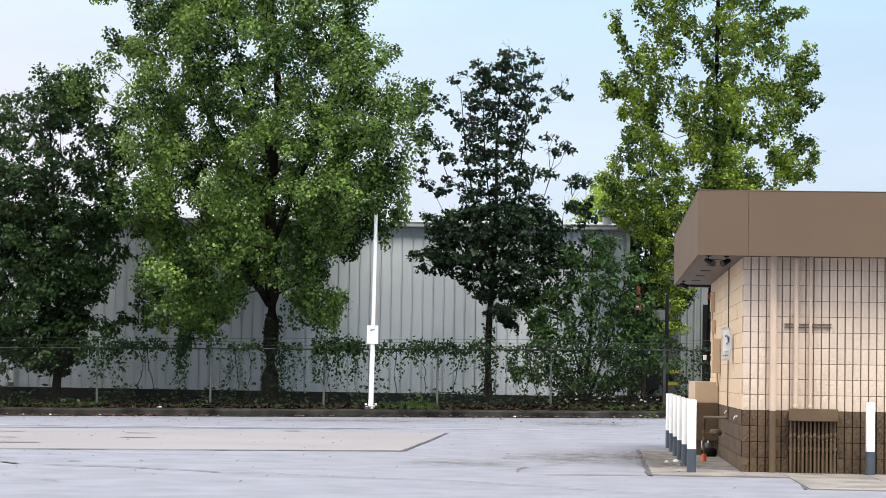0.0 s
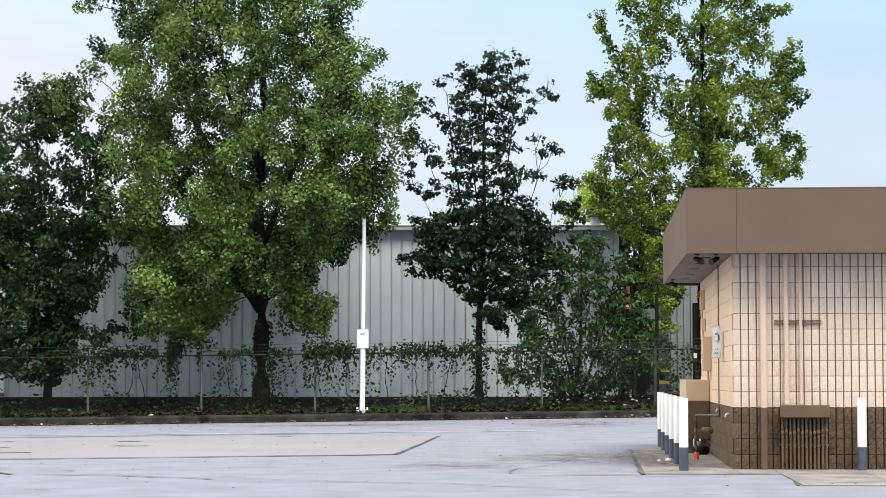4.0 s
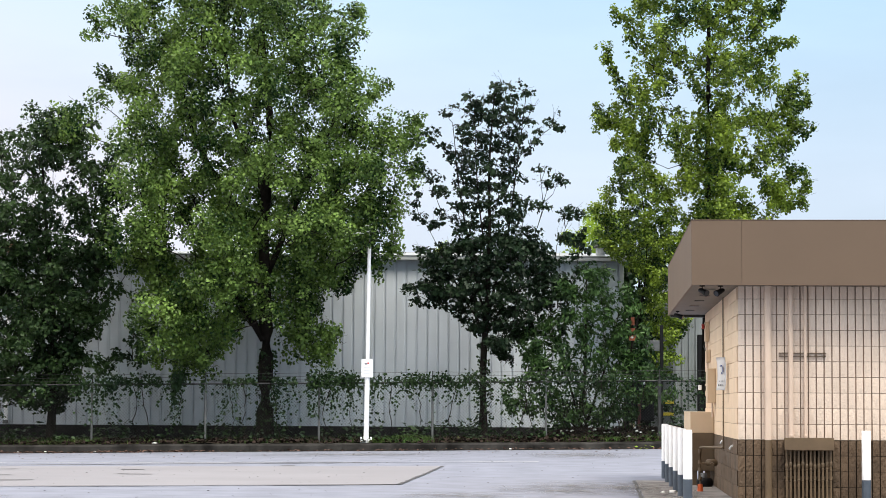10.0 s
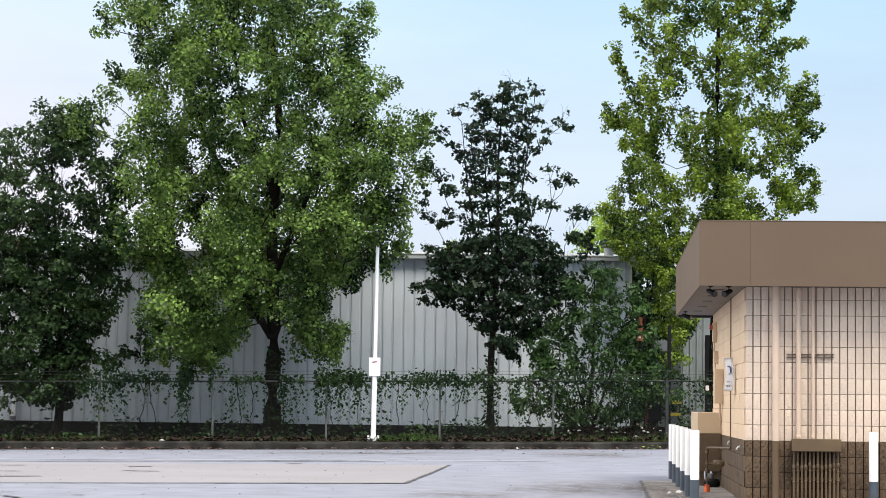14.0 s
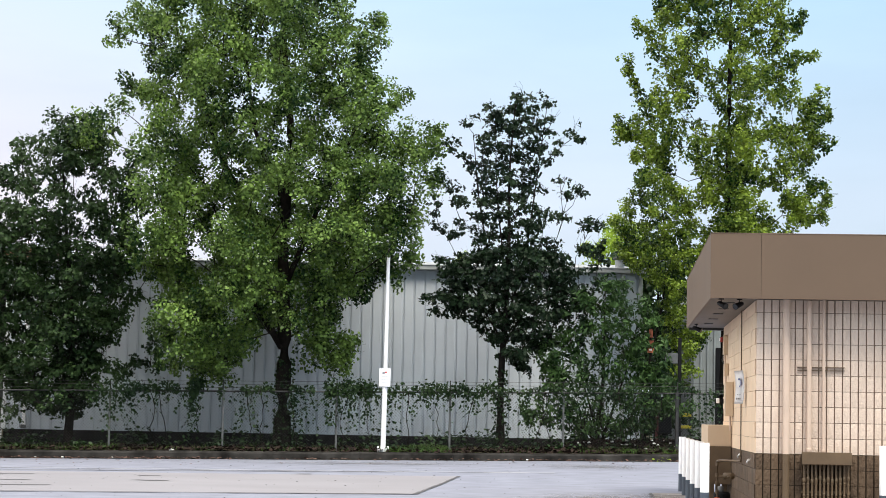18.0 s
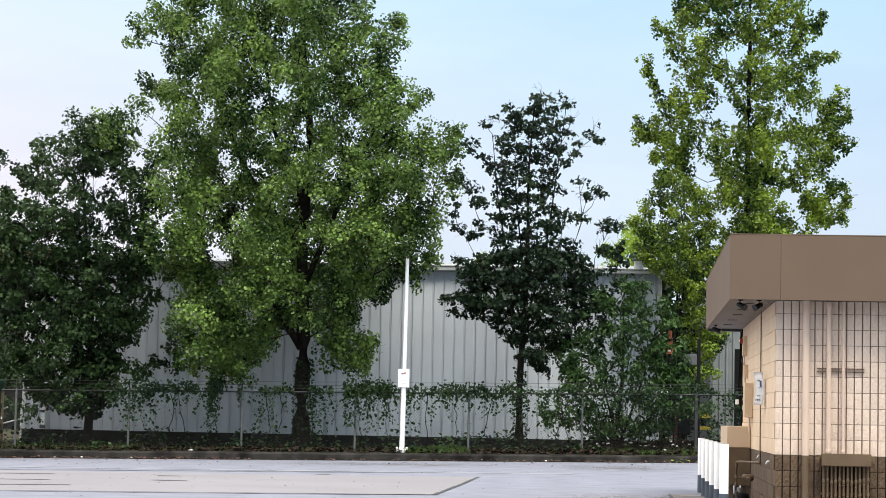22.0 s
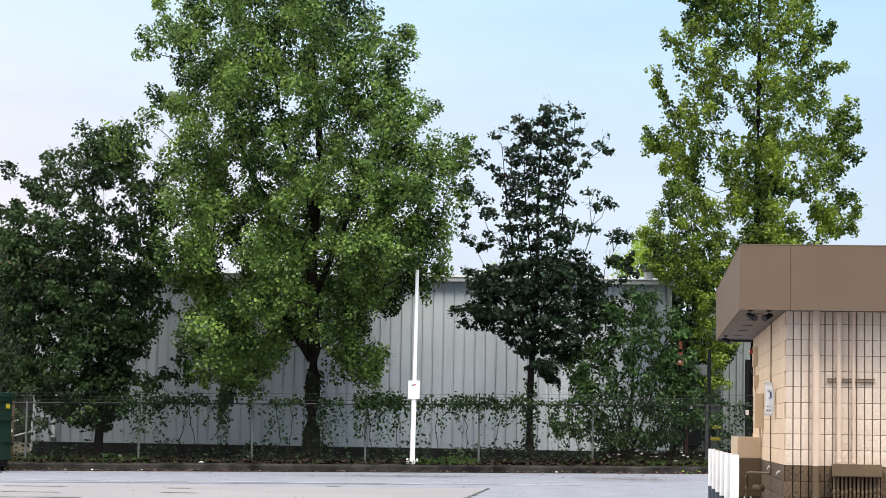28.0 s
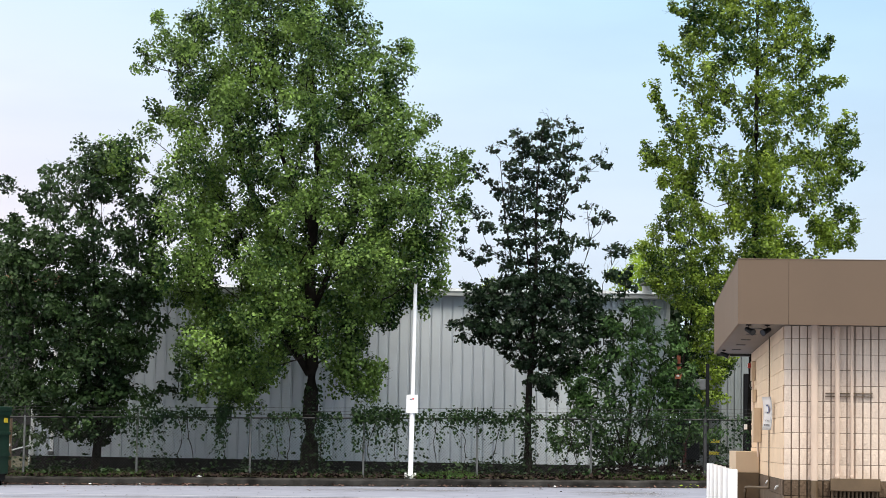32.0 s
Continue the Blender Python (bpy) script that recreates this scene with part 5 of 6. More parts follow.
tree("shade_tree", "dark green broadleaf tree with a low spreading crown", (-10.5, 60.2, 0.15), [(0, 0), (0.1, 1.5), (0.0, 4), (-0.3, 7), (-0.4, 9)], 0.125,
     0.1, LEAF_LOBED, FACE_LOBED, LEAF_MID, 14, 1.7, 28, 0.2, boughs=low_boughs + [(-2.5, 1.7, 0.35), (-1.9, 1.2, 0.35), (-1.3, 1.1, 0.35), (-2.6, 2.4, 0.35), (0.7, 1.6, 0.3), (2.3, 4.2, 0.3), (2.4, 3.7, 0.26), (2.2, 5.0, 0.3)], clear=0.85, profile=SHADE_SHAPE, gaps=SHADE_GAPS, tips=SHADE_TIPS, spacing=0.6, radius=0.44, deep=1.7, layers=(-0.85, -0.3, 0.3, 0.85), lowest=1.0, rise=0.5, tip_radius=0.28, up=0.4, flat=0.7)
EDGE = [(0.5, 6.1, 0.7), (1.2, 5.1, 0.7), (0.2, 4.9, 0.8), (-0.8, 5.7, 0.9), (0.9, 3.9, 0.7), (-0.5, 3.7, 0.9), (1.1, 2.9, 0.6), (-0.2, 2.5, 0.8), (0.6, 1.8, 0.6), (-1.3, 4.7, 1), (-1.6, 3.2, 1), (-0.8, 1.6, 0.8), (-0.5, 6.8, 0.6)]
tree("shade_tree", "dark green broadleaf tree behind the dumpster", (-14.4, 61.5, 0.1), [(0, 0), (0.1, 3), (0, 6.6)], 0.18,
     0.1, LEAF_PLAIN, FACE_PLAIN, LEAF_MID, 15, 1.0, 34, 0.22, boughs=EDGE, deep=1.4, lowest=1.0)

# ---- the shrub in the fence ----
SHRUB_SHAPE = [(4.9, -0.1, 0.7), (4.3, -0.6, 1.1), (3.6, -1.0, 1.3), (2.9, -1.5, 1.5), (2.2, -1.7, 1.6), (1.7, -1.7, 1.3), (0.9, -0.8, 1.0)]
SHRUB_TIPS = [(0.1, 4.9), (0.5, 5.0), (1.1, 4.6), (-0.1, 4.3), (-0.4, 3.9), (-1.1, 3.4), (-1.4, 3.1), (-1.6, 2.9), (1.2, 3.7), (0.9, 3.2), (1.7, 3.3), (-0.6, 4.6), (-0.9, 4.0), (-1.7, 1.8), (-2.1, 1.4), (0.5, 4.0), (1.8, 2.7),
              (2.0, 2.2), (-1.2, 2.5), (-0.1, 3.1), (2.2, 1.7)]
SHRUB_LOW = [(-1.2, 1.1, 0.3), (-0.7, 0.9, 0.35), (-0.2, 1.0, 0.35), (0.4, 0.9, 0.35), (0.9, 1.0, 0.35), (1.4, 1.1, 0.35), (-0.9, 1.6, 0.3), (0.0, 1.6, 0.35), (0.7, 1.6, 0.35), (1.3, 1.7, 0.35), (1.7, 1.5, 0.3), (0.2, 2.3, 0.3), (1.1, 2.3, 0.32), (1.7, 2.3, 0.3), (1.7, 2.9, 0.25)]
tree("tall_shrub", "tangled green shrub with slim leaves growing through the fence", (3.98, 60.0, 0.3), [(0, 0), (-0.1, 0.9), (0.1, 2.0), (0.1, 4.4)], 0.07,
     0.135, LEAF_SLIM, FACE_PLAIN, LEAF_SHRUB, 16, 2.3, 29, 0.19, boughs=SHRUB_LOW, profile=SHRUB_SHAPE, tips=SHRUB_TIPS, spacing=0.56, radius=0.32, layers=(-0.6, 0.5), deep=0.6, lowest=0.4, rise=1.2, tip_radius=0.3, wild=0.6,
     limbs=[(0.04, (0, 0.5), (-0.25, 1.5), (-0.6, 2.6), (-0.9, 3.6)), (0.04, (0, 0.5), (0.4, 1.6), (0.8, 2.8), (1.0, 3.9)), (0.03, (0, 0.5), (-0.8, 1.3), (-1.5, 1.8)), (0.03, (0, 0.6), (0.9, 1.3), (1.7, 2.2))])

# ---- trees and shrubs farther back ----
FAR = [(0, 7, 1), (-1, 6.4, 0.9), (1, 6.5, 0.9), (0, 5.6, 1), (-1.4, 5.4, 0.8), (1.4, 5.4, 0.9), (0, 4.2, 1)]
far_leaf = dict(shape=LEAF_PLAIN, faces=FACE_PLAIN, group="trees behind the warehouse")
tree("distant_tree", "bright yellow-green tree beyond the warehouse", (7.1, 92, 0), [(0, 0), (0, 8.2)], 0.15, 0.1, material=LEAF_SUN, seed=17, packing=2.2, per=90, lobe=0.3, boughs=[(x, z + 1.6, r) for x, z, r in FAR], deep=1.2, **far_leaf)
tree("distant_tree", "bright yellow-green tree beyond the warehouse", (0.2, 92, 0), [(0, 0), (0, 7)], 0.15, 0.1, material=LEAF_SUN, seed=18, packing=1.4, per=80, lobe=0.25, boughs=[(x * 0.5, z + 0.5, r * 0.5) for x, z, r in FAR], deep=1.2, **far_leaf)
tree("background_tree", "green tree in the gap between the sheds", (7.0, 76, 0.2), [(0, 0), (0, 7)], 0.15, 0.16, material=LEAF_MID, seed=19, packing=2.4, per=40, lobe=0.35,
     boughs=[(x * 0.7, z, r) for x, z, r in FAR] + [(-0.4, 3, 0.9), (0.6, 2.4, 0.8), (-0.4, 4.7, 0.8), (0.3, 3.7, 0.9), (-0.9, 4.1, 0.7), (-0.9, 5.2, 0.8), (-0.9, 6.0, 0.8), (-1.2, 4.6, 0.7)], deep=0.6, **far_leaf)
tree("background_tree", "green tree beside the end of the warehouse", (-16.5, 72, 0.1), [(0, 0), (0, 8)], 0.2, 0.16, material=LEAF_MID, seed=20, packing=1.4, per=40, lobe=0.35,
     boughs=[(x * 1.3, z, r * 1.2) for x, z, r in FAR] + [(0, 3, 1.2), (1.2, 2.4, 0.9), (-1.2, 2.6, 1)], deep=1.4, **far_leaf)
BUSH = [(0, 2.6, 0.7), (-0.8, 2.1, 0.7), (0.7, 2.0, 0.6), (0.1, 1.2, 0.8), (-0.9, 0.9, 0.7), (0.9, 1.0, 0.6), (-1.6, 1.6, 0.7)]
tree("background_shrub", "dark green shrub beside the end of the warehouse", (-15.2, 69.5, 0.15), [(0, 0), (0, 2.4)], 0.06, 0.11, material=LEAF_MID, seed=24, packing=1.4, per=40, lobe=0.25, boughs=BUSH, deep=0.6, lowest=0.4, **far_leaf)
tree("background_shrub", "dark green shrub in the gap between the sheds", (6.6, 70.5, 0.2), [(0, 0), (0, 2.2)], 0.06, 0.1, material=LEAF_MID, seed=25, packing=1.4, per=40, lobe=0.22,
     boughs=[(x * 0.6, z * 1.15, r * 0.9) for x, z, r in BUSH], deep=0.5, lowest=0.4, **far_leaf)


# ---- vines on the fence ----
def fence_vines():
    rg = np.random.default_rng(31)
    pts = []
    # stretches of the rail: from, to, strands a metre, longest strand, leaves a metre and depth of the mat on the wires
    for x0, x1, n, longest, many, mat in ((-10.6, -9.7, 8, 0.9, 60, 0.1), (-9.7, -8.6, 20, 1.15, 190, 0.16), (-8.6, -6.7, 9, 0.75, 190, 0.13), (-7.05, -6.8, 34, 1.45, 300, 0.2), (-6.6, -5.8, 3, 0.8, 20, 0.06),
                                          (-5.7, -4.8, 7, 1.2, 130, 0.08), (-4.4, -3.7, 13, 1.45, 110, 0.08), (-3.45, -2.2, 19, 1.15, 430, 0.17), (-2.2, -1.5, 13, 1.25, 280, 0.15), (-1.5, -0.8, 7, 1.2, 130, 0.1),
                                          (-0.8, 0.2, 11, 0.9, 300, 0.13), (0.2, 1.1, 13, 0.75, 320, 0.13), (1.1, 1.7, 4, 0.8, 80, 0.08), (1.7, 2.7, 9, 1.3, 110, 0.08), (2.7, 4.2, 9, 1.3, 130, 0.1),
                                          (4.2, 5.2, 9, 1.3, 120, 0.12), (5.2, 6.2, 3, 1.0, 60, 0.08), (6.2, 9, 7, 1.0, 70, 0.06)):
        for _ in range(int((x1 - x0) * n * 1.6) + 1):
            x = rg.uniform(x0, x1)
            length = longest * rg.uniform(0.25, 1)
            drift = rg.normal(scale=0.22)
            z0 = rail_z(x) + rg.uniform(-0.05, 0.1)
            for s in np.arange(0, length, 0.05):
                if rg.random() < 0.85 - 0.3 * s:
                    pts.append((x + drift * s + 0.04 * math.sin(9 * s + x * 7) + rg.normal(scale=0.04), FY - 0.05 + rg.normal(scale=0.05), z0 - s))
        k = int((x1 - x0) * many * 1.5)
        clump = np.array([noise.noise(Vector((x * 2.3, 0.5, 0))) for x in np.linspace(x0, x1, 40)])
        for x in rg.uniform(x0, x1, k):
            lift = float(np.interp(x, np.linspace(x0, x1, 40), clump))
            if lift > -0.25 or rg.random() < 0.4:
                pts.append((x, FY + rg.normal(scale=0.08), rail_z(x) + 0.06 + 0.12 * lift + rg.normal(scale=mat * 0.75)))
    # ivy climbing the large trunk and the maple
    for bx, by, rad, h, n in ((-4.62, 60.4, 0.2, 2.5, 720), (1.3, 60.4, 0.14, 2.3, 420)):
        a = rg.uniform(0, 2 * math.pi, n)
        z = rg.uniform(0, 1, n) ** 1.3 * h
        rr = rad + rg.uniform(0, 0.14, n) * (1.2 - z / h)
        pts += list(zip(bx + rr * np.cos(a), by + rr * np.sin(a), 0.25 + z))
    return leaf_cloud("ivy", pts, 0.074, LEAF_PLAIN, FACE_PLAIN, LEAF_VINE, rg, up=0.1, droop=0.5)


ivy = new("ivy", fence_vines())
tagged(ivy, "green ivy and creeper leaves hanging on the chain-link fence", "vine", kind="stuff")
bm = bmesh.new()
vr = random.Random(8)
for x in [-7.9, -7.55, -6.9, -5.4, -5.0, -4.2, -3.0, -2.4, -1.2, -0.4, 0.4, 2.2, 2.7, 3.3, 3.9, 4.4, 4.9, 5.4]:
    z = strip_z(x)
    p = [(x, FY - 0.04, z)]
    while z < rail_z(x) - 0.1:
        z += 0.2
        p.append((p[-1][0] + vr.uniform(-0.09, 0.09), FY - 0.04 + vr.uniform(-0.03, 0.03), z))
    rod(bm, p, 0.011, 5)
tagged(part("vine_stems", bm, BARK), "thin woody vine stems climbing the fence", "vine", kind="stuff")

# ---- grass, weeds and fallen leaves ----
rg = np.random.default_rng(41)


def tuft_points(n, x0, x1, y0, y1):
    x, y = rg.uniform(x0, x1, n), rg.uniform(y0, y1, n)
    return np.array([(a, b, verge_z(a, b)) for a, b in zip(x, y)])


def grass_mesh(pts, h, rg):
    n = len(pts)
    a = rg.uniform(0, 2 * math.pi, n)
    ln = h * rg.uniform(0.4, 1.2, n)
    w = 0.009
    side = np.stack([np.cos(a), np.sin(a), 0 * a], 1)
    lean = np.stack([np.sin(a * 3), np.cos(a * 5), 0 * a], 1) * ln[:, None] * 0.45
    up = np.array([0, 0, 1.0])
    v = np.stack([pts - side * w, pts + side * w, pts + lean * 0.35 + up * ln[:, None] * 0.6 + side * w * 0.7, pts + lean * 0.35 + up * ln[:, None] * 0.6 - side * w * 0.7, pts + lean + up * ln[:, None]], 1)
    f = (np.arange(n) * 5)[:, None, None] + np.array([(0, 1, 2), (0, 2, 3), (3, 2, 4)])[None]
    return mesh_from("grass", v.reshape(-1, 3), f.reshape(-1, 3), GRASS)


blades = np.concatenate([tuft_points(3000, -1.9, -0.1, 58.2, 60.2), tuft_points(900, -16, 7, 58.15, 58.9), tuft_points(1200, -12.5, -9, 58.2, 60.5), tuft_points(900, 3.4, 6.4, 58.2, 59.3), tuft_points(2000, -16, 8, 58.9, 63.5)])
tagged(new("grass", grass_mesh(blades, 0.13, rg)), "patchy green grass on the verge", "grass", kind="stuff")
weeds = []
for _ in range(170):
    x, y = rg.uniform(-15, 7.5), rg.uniform(58.4, 63.2)
    h = rg.uniform(0.1, 0.5) * (1.3 if y > 59.3 else 0.6)
    k = int(10 + 26 * h)
    weeds.append(np.array((x, y, verge_z(x, y))) + rg.normal(size=(k, 3)) * np.array([0.14, 0.14, 0]) + np.stack([0 * np.arange(k), 0 * np.arange(k), rg.uniform(0, h, k)], 1))
tagged(new("weeds", leaf_cloud("weeds", np.concatenate(weeds), 0.1, LEAF_PLAIN, FACE_PLAIN, LEAF_VINE, rg)), "low green weeds under the fence", "weeds", kind="stuff")
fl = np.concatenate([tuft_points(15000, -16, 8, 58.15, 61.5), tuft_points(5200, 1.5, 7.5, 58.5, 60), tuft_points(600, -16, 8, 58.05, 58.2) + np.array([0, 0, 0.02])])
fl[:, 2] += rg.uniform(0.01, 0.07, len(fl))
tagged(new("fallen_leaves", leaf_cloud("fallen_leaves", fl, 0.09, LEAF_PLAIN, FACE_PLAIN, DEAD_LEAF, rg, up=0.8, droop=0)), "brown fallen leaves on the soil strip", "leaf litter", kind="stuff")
gx, gy = np.concatenate([rg.uniform(-16, 8, 450), rg.uniform(-15, -6, 450)]), rg.uniform(57.66, 57.93, 900)
gutter_leaves = np.array([(a, b, ground_z(a, b) + 0.015 + 0.03 * rg.random()) for a, b in zip(gx, gy)])
tagged(new("gutter_leaves", leaf_cloud("gutter_leaves", gutter_leaves, 0.07, LEAF_PLAIN, FACE_PLAIN, RUST_LEAF, rg, up=1.5, droop=0)), "brown leaf litter along the foot of the kerb", "leaf litter", kind="stuff")
n = 120
lx, ly = rg.uniform(-13, 6, n), 57.8 - np.abs(rg.normal(scale=3.2, size=n))
lot_leaves = np.array([(a, b, ground_z(a, b) + 0.012) for a, b in zip(lx, ly)])
tagged(new("scattered_leaves", leaf_cloud("scattered_leaves", lot_leaves, 0.06, LEAF_PLAIN, FACE_PLAIN, RUST_LEAF, rg, up=2.5, droop=0)), "dry leaves scattered on the asphalt", "leaf litter", kind="stuff")


n = 700
sx, sy = rg.uniform(-9, 8, n), rg.uniform(24, 57, n)
specks = np.array([(a, b, ground_z(a, b) + 0.013) for a, b in zip(sx, sy)])
tagged(new("grit", leaf_cloud("grit", specks, 0.03, LEAF_SLIM, FACE_PLAIN, SEALER, rg, up=2.5, droop=0, vary=0.8)), "dark specks of grit and leaf crumbs on the asphalt", "grit", kind="stuff")


# ---- litter ----
def scrap(at, size, seed, material=LITTER, label="crumpled white scrap of litter", group="litter scraps"):
    rr = random.Random(seed)
    bm = bmesh.new()
    bmesh.ops.create_icosphere(bm, subdivisions=2, radius=1)
    for v in bm.verts:
        v.co *= rr.uniform(0.6, 1.1)
        v.co = Vector((v.co.x * size, v.co.y * size * 0.7, max(-0.3, v.co.z) * size * 0.55))
    ob = one("litter_scrap", bm, material, label, "litter", group)
    ob.matrix_basis = pose(*at, 0, 0, rr.uniform(0, 360))
    return ob


lr = random.Random(6)
for k in range(20):
    x, y = lr.choice((3.4, 4.1, 4.6, 5.3, 5.8)) + lr.gauss(0, 0.3), lr.uniform(59.15, 59.6)
    scrap((x, y, verge_z(x, y) + 0.07), lr.uniform(0.03, 0.075), k)
for k, (x, y) in enumerate([(-7.4, 58.2), (-10.2, 57.85), (-10.9, 57.8), (-8.9, 57.8), (-11.6, 57.85), (1.95, 57.7)]):
    scrap((x, y, (verge_z(x, y) if y > 58.1 else ground_z(x, y)) + 0.03), 0.09 if k == 0 else 0.05, 40 + k)
p = M_STORE @ Vector((-0.75, 2.55, 0.03))
scrap(p, 0.075, 60)
scrap(M_STORE @ Vector((-0.9, 2.4, 0.03)), 0.05, 61)
tuft = np.concatenate([np.array((x, 57.75, ground_z(x, 57.75) + 0.05)) + rg.normal(size=(9, 3)) * np.array([0.12, 0.05, 0.03]) for x in (5.5,)])
tagged(new("kerb_weeds", leaf_cloud("kerb_weeds", tuft, 0.07, LEAF_PLAIN, FACE_PLAIN, LEAF_SUN, rg)), "small yellow-green weeds at the foot of the kerb", "weeds", kind="stuff")

# ---- dumpster ----
bin_z = ground_z(-13, 56.6)
dump = thing("dumpster", "green steel dumpster with a yellow sticker", "dumpster", (-12.29, 55.9, bin_z + 0.004))
bm = bmesh.new()
box(bm, -2.0, 0, 0, 1.6, 0.3, 1.9, 0.015)
body = part("body", bm, GREEN_STEEL, dump)
for z in (0.75, 1.3, 1.81):
    bm = bmesh.new()
    box(bm, -2.03, 0.03, -0.035, 0.0, z, z + 0.09, 0.008)
    part("rib", bm, GREEN_STEEL, body)
    bm = bmesh.new()
    box(bm, 0.0, 0.035, 0.004, 1.58, z, z + 0.09, 0.008)
    part("rib", bm, GREEN_STEEL, body)
# black block put in for the shadow under the body
bm = bmesh.new()
box(bm, -1.95, -0.05, 0.04, 1.5, 0.13, 0.3, 0.01)
part("shadow_block", bm, BLACK, dump)
bm = bmesh.new()
box(bm, -2.02, 0.05, -0.05, 1.62, 1.9, 2.03, 0.02)
part("lid", bm, GREEN_STEEL, dump, "green steel lid rim")
bm = bmesh.new()
box(bm, 0.004, 0.012, 0.85, 1.3, 1.62, 1.74, 0.002)
part("sticker", bm, YELLOW, body, "yellow sticker")
bm = bmesh.new()
box(bm, 0.036, 0.05, 1.45, 1.52, 1.02, 1.08, 0.004)
part("latch", bm, WHITE, body)
for x in (-1.85, -0.15):
    for y in (0.2, 1.4):
        bm = bmesh.new()
        rod(bm, [(x - 0.03, y, 0.08), (x + 0.03, y, 0.08)], 0.08, 14)
        part("caster", bm, BLACK, dump)

# ---- steps and rail at the warehouse's end ----
steps = thing("handrail", "pale grey pipe handrail beside the warehouse", "handrail", (-13.5, 66, 0.2))
for x in (0.0, 0.55, -0.7):
    bm = bmesh.new()
    rod(bm, [(x, 0, 0), (x, 0, 1.15)], 0.02, 8)
    part("post", bm, ROOF, steps)
for z in (1.15, 0.7):
    bm = bmesh.new()
    rod(bm, [(-0.7, 0, z - 0.2), (0, 0, z), (0.55, 0, z)], 0.02, 8)
    part("rail", bm, ROOF, steps)
stub = thing("rusty_post", "rusty brown post beside the warehouse steps", "post", (-14.0, 65.6, 0.1))
bm = bmesh.new()
rod(bm, [(0, 0, 0), (0, 0, 1.6)], 0.06, 10)
part("shaft", bm, BROWN_PIPE, stub)
bm = bmesh.new()
rod(bm, [(0, 0, 1.6), (0, 0, 1.66)], 0.07, 10)
part("cap", bm, DARK_METAL, stub)

# ---- between the two sheds: parked trailer, sign and rails ----
trailer = thing("parked_trailer", "dark parked trailer with red and orange rear markings", "trailer", (5.75, 67.5, 0.3))
bm = bmesh.new()
box(bm, 0, 0.95, 0.3, 5, 0.5, 1.75, 0.03)
part("body", bm, BLACK, trailer)
for x, z, w, h, mat in ((0.44, 0.3, 0.1, 0.75, DULL_RED), (0.46, 1.1, 0.09, 0.25, DULL_RED), (0.78, 1.3, 0.13, 0.3, FADED_ORANGE), (0.6, 1.62, 0.2, 0.08, LITTER), (0.8, 1.1, 0.09, 0.14, LITTER)):
    bm = bmesh.new()
    box(bm, x, x + w, 0.26, 0.298, z, z + h, 0.006)
    part("marker_plate", bm, mat, trailer)
for x in (0.12, 0.8):
    bm = bmesh.new()
    rod(bm, [(x - 0.1, 1.2, 0.4), (x + 0.1, 1.2, 0.4)], 0.4, 18)
    part("wheel", bm, BLACK, trailer)
beacon = thing("marker_board", "red and white boards hung high on a thin dark post", "sign", (5.34, 60.35, 0.26))
bm = bmesh.new()
rod(bm, [(0.02, 0, 0), (0.02, 0, 3.6)], 0.022, 8)
part("post", bm, BARK, beacon)
for x0, x1, z0, z1, mat in ((-0.06, 0.11, 2.78, 2.92, FADED_ORANGE), (-0.03, 0.05, 2.84, 2.89, LITTER), (-0.16, -0.09, 3.14, 3.38, LITTER), (-0.04, 0.1, 3.02, 3.12, FADED_ORANGE), (-0.02, 0.08, 3.2, 3.42, FADED_ORANGE)):
    bm = bmesh.new()
    box(bm, x0, x1, -0.05 if mat is not LITTER else -0.066, -0.03 if mat is not LITTER else -0.052, z0, z1, 0.006)
    part("board", bm, mat, beacon)
gsign = thing("back_of_sign", "grey sign seen from behind on a dark square post", "sign", (6.165, 60.35, 0.27))
bm = bmesh.new()
box(bm, -0.045, 0.045, -0.045, 0.045, 0, 3.2, 0.01)
part("post", bm, BLACK, gsign)
bm = bmesh.new()
box(bm, -0.42, -0.055, -0.03, -0.01, 2.49, 2.78, 0.006)
part("plate", bm, GALV, gsign)
guard = thing("yellow_guard_rail", "low yellow steel guard rail", "guard rail", (6.75, 66.6, 0.3))
for z in (0.72, 1.08):
    bm = bmesh.new()
    box(bm, 0, 0.42, -0.03, 0.03, z - 0.05, z + 0.05, 0.01)
    part("rail", bm, YELLOW, guard)
for x in (0.02, 0.4):
    bm = bmesh.new()
    box(bm, x - 0.03, x + 0.03, 0.03, 0.08, 0, 1.15, 0.008)
    part("post", bm, DARK_METAL, guard)

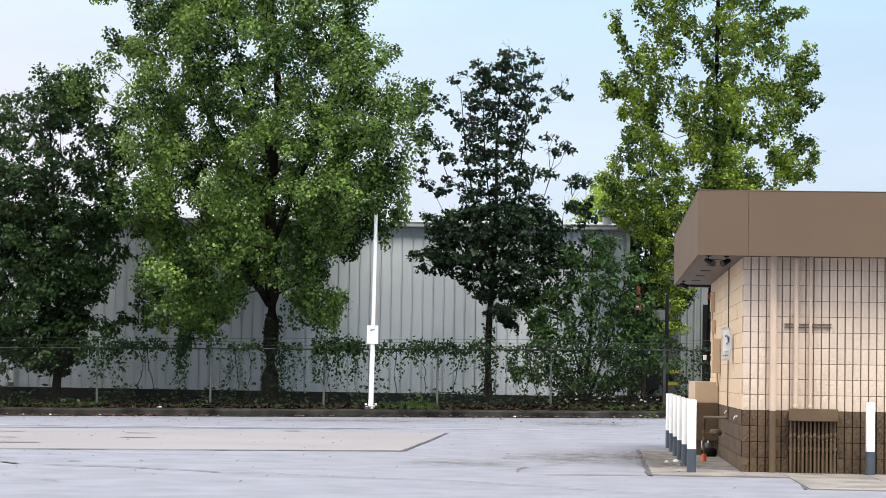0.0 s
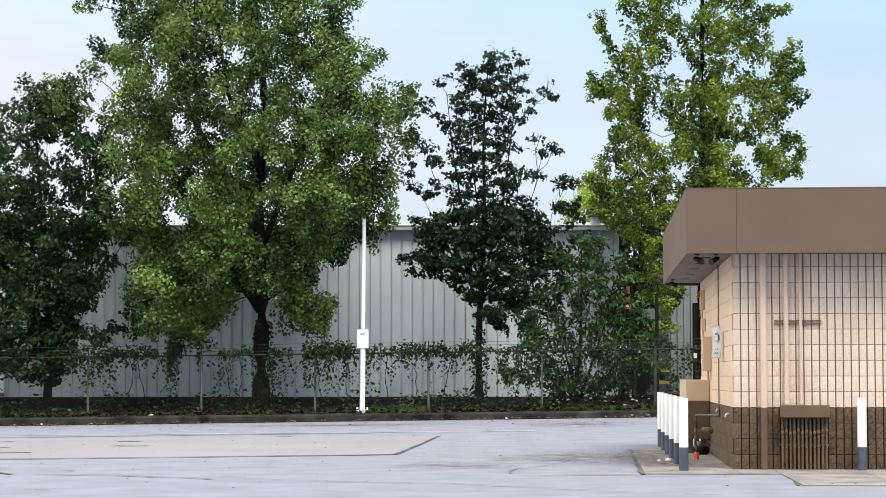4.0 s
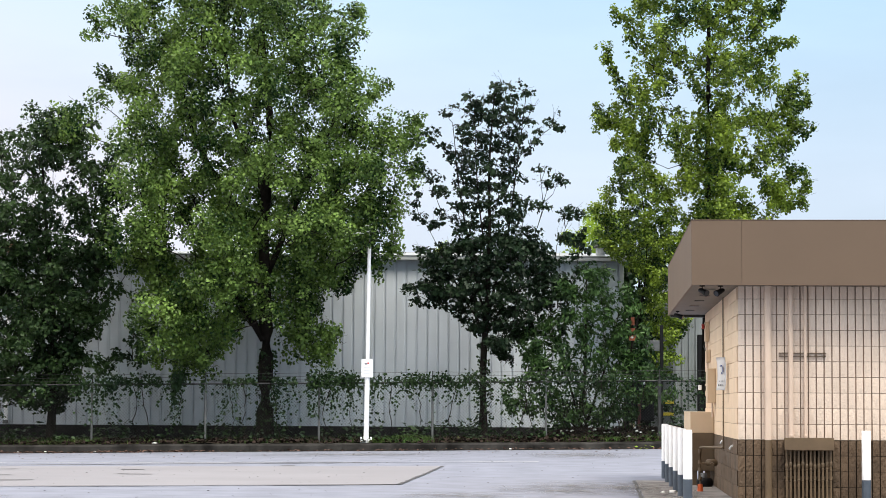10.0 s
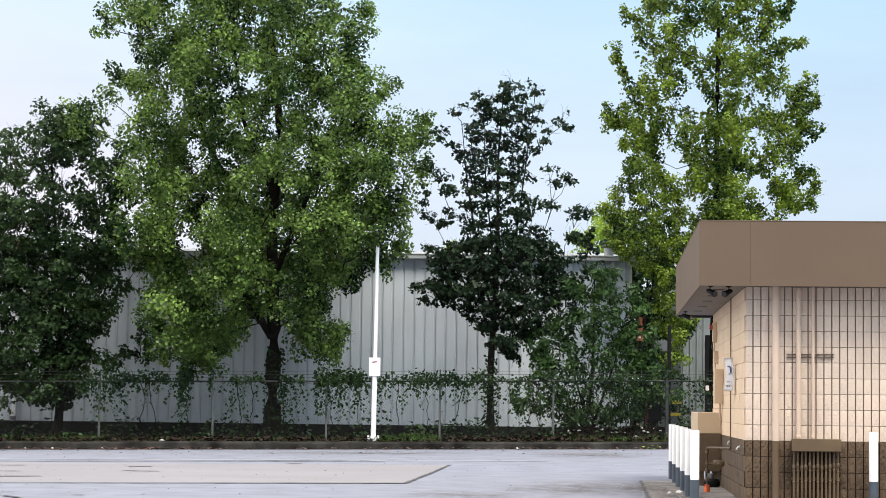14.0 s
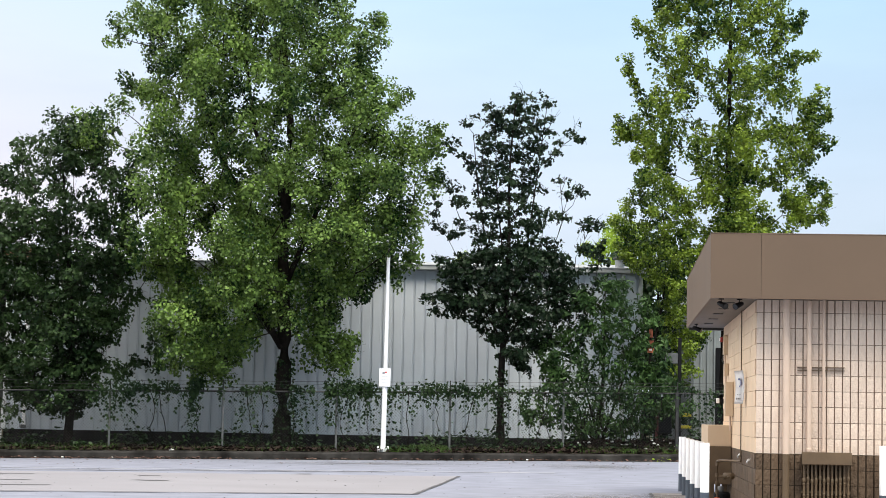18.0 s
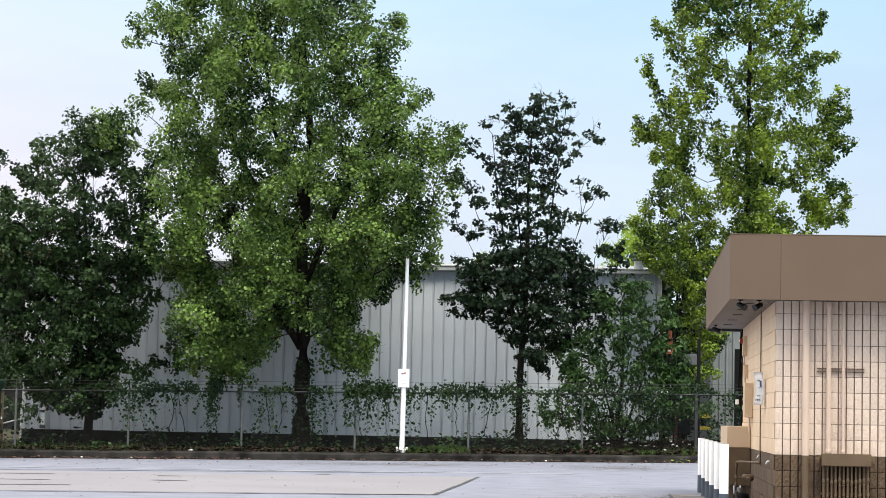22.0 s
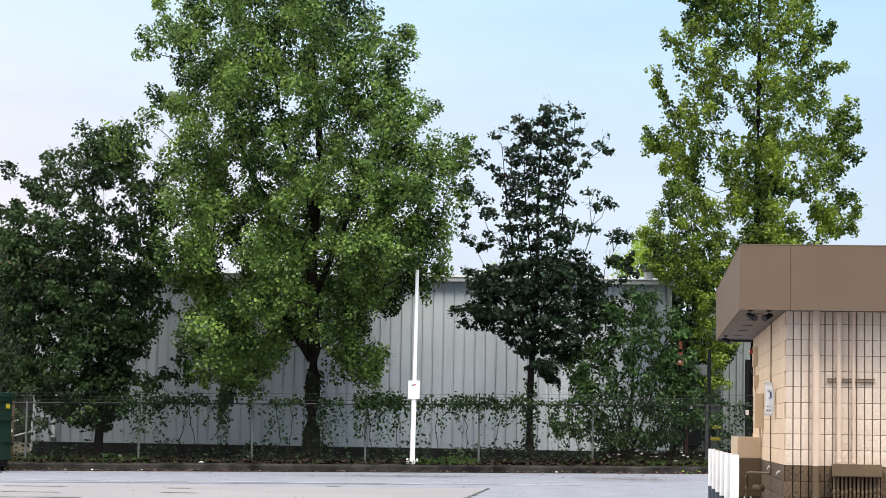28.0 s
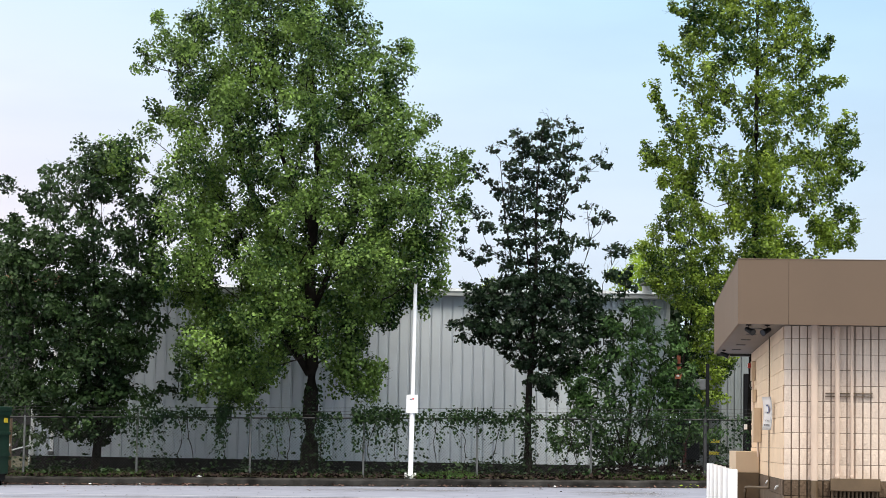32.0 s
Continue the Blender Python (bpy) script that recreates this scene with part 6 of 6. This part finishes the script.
# ---- far building with a clay roof, behind the trees ----
farb = thing("distant_building", "pale distant building with an orange tiled roof edge", "building", (-30, 112, 0))
bm = bmesh.new()
box(bm, 0, 9.2, 0, 14, 0, 8.4)
part("wall", bm, FOOTING, farb)
bm = bmesh.new()
box(bm, -0.3, 9.5, -0.4, 14.3, 8.4, 9.3, 0.05)
part("roof", bm, CLAY, farb)

# ---- blocks of the walls ----
front_meshes = {m: [block_mesh("brick", CW - 0.017, CH - 0.007, 0.0025 if m == "t" else 0.006, 50 + k, mat) for k in range(5)] for m, mat in (("t", TAN), ("b", BROWN))}
side_meshes = {m: [block_mesh("brick", 0.4064 - 0.003, CH - 0.005, 0.0015 if m == "t" else 0.004, 70 + k, mat, 4, 2) for k in range(3)] for m, mat in (("t", TAN_SMOOTH_LIT), ("b", BROWN))}
br = random.Random(9)
for row in range(14):
    key = "b" if row < 4 else "t"
    for col in range(21):
        ob = new("brick", br.choice(front_meshes[key]))
        ob.parent = wall_front
        ob.matrix_basis = pose(col * CW + 0.0085, br.uniform(-0.001, 0.001), row * CH + 0.0055) @ Matrix.Diagonal((1, 1, 0.82 if row == 13 else 1, 1))
    for col in range(21):
        w = 0.4064
        ob = new("brick", br.choice(side_meshes[key]))
        ob.parent = wall_side
        ob.matrix_basis = pose(br.uniform(-0.001, 0.001), (col + 1) * w + 0.205 * (row % 2) - 0.003 + 0.006, row * CH + 0.004, 0, 0, -90) @ Matrix.Diagonal((1, 1, 0.82 if row == 13 else 1, 1))
# the rest of the front, joined
for key, mat, rows in (("b", BROWN, range(4)), ("t", TAN, range(4, 14))):
    vs, fs = [], []
    for row in rows:
        for col in range(21, 88):
            x0, z0 = col * CW + 0.0085, row * CH + 0.0055
            x1, z1 = x0 + CW - 0.017, min(2.8, z0 + CH - 0.007)
            i = len(vs)
            vs += [(x0, 0, z0), (x1, 0, z0), (x1, 0, z1), (x0, 0, z1), (x0, 0.024, z0), (x1, 0.024, z0), (x1, 0.024, z1), (x0, 0.024, z1)]
            fs += [(i, i + 1, i + 2, i + 3), (i, i + 4, i + 5, i + 1), (i + 1, i + 5, i + 6, i + 2), (i + 2, i + 6, i + 7, i + 3), (i + 3, i + 7, i + 4, i)]
    ob = new("brickwork", mesh_from("brickwork", vs, fs, mat))
    ob.parent = wall_front
    ob["kind"] = "stuff"
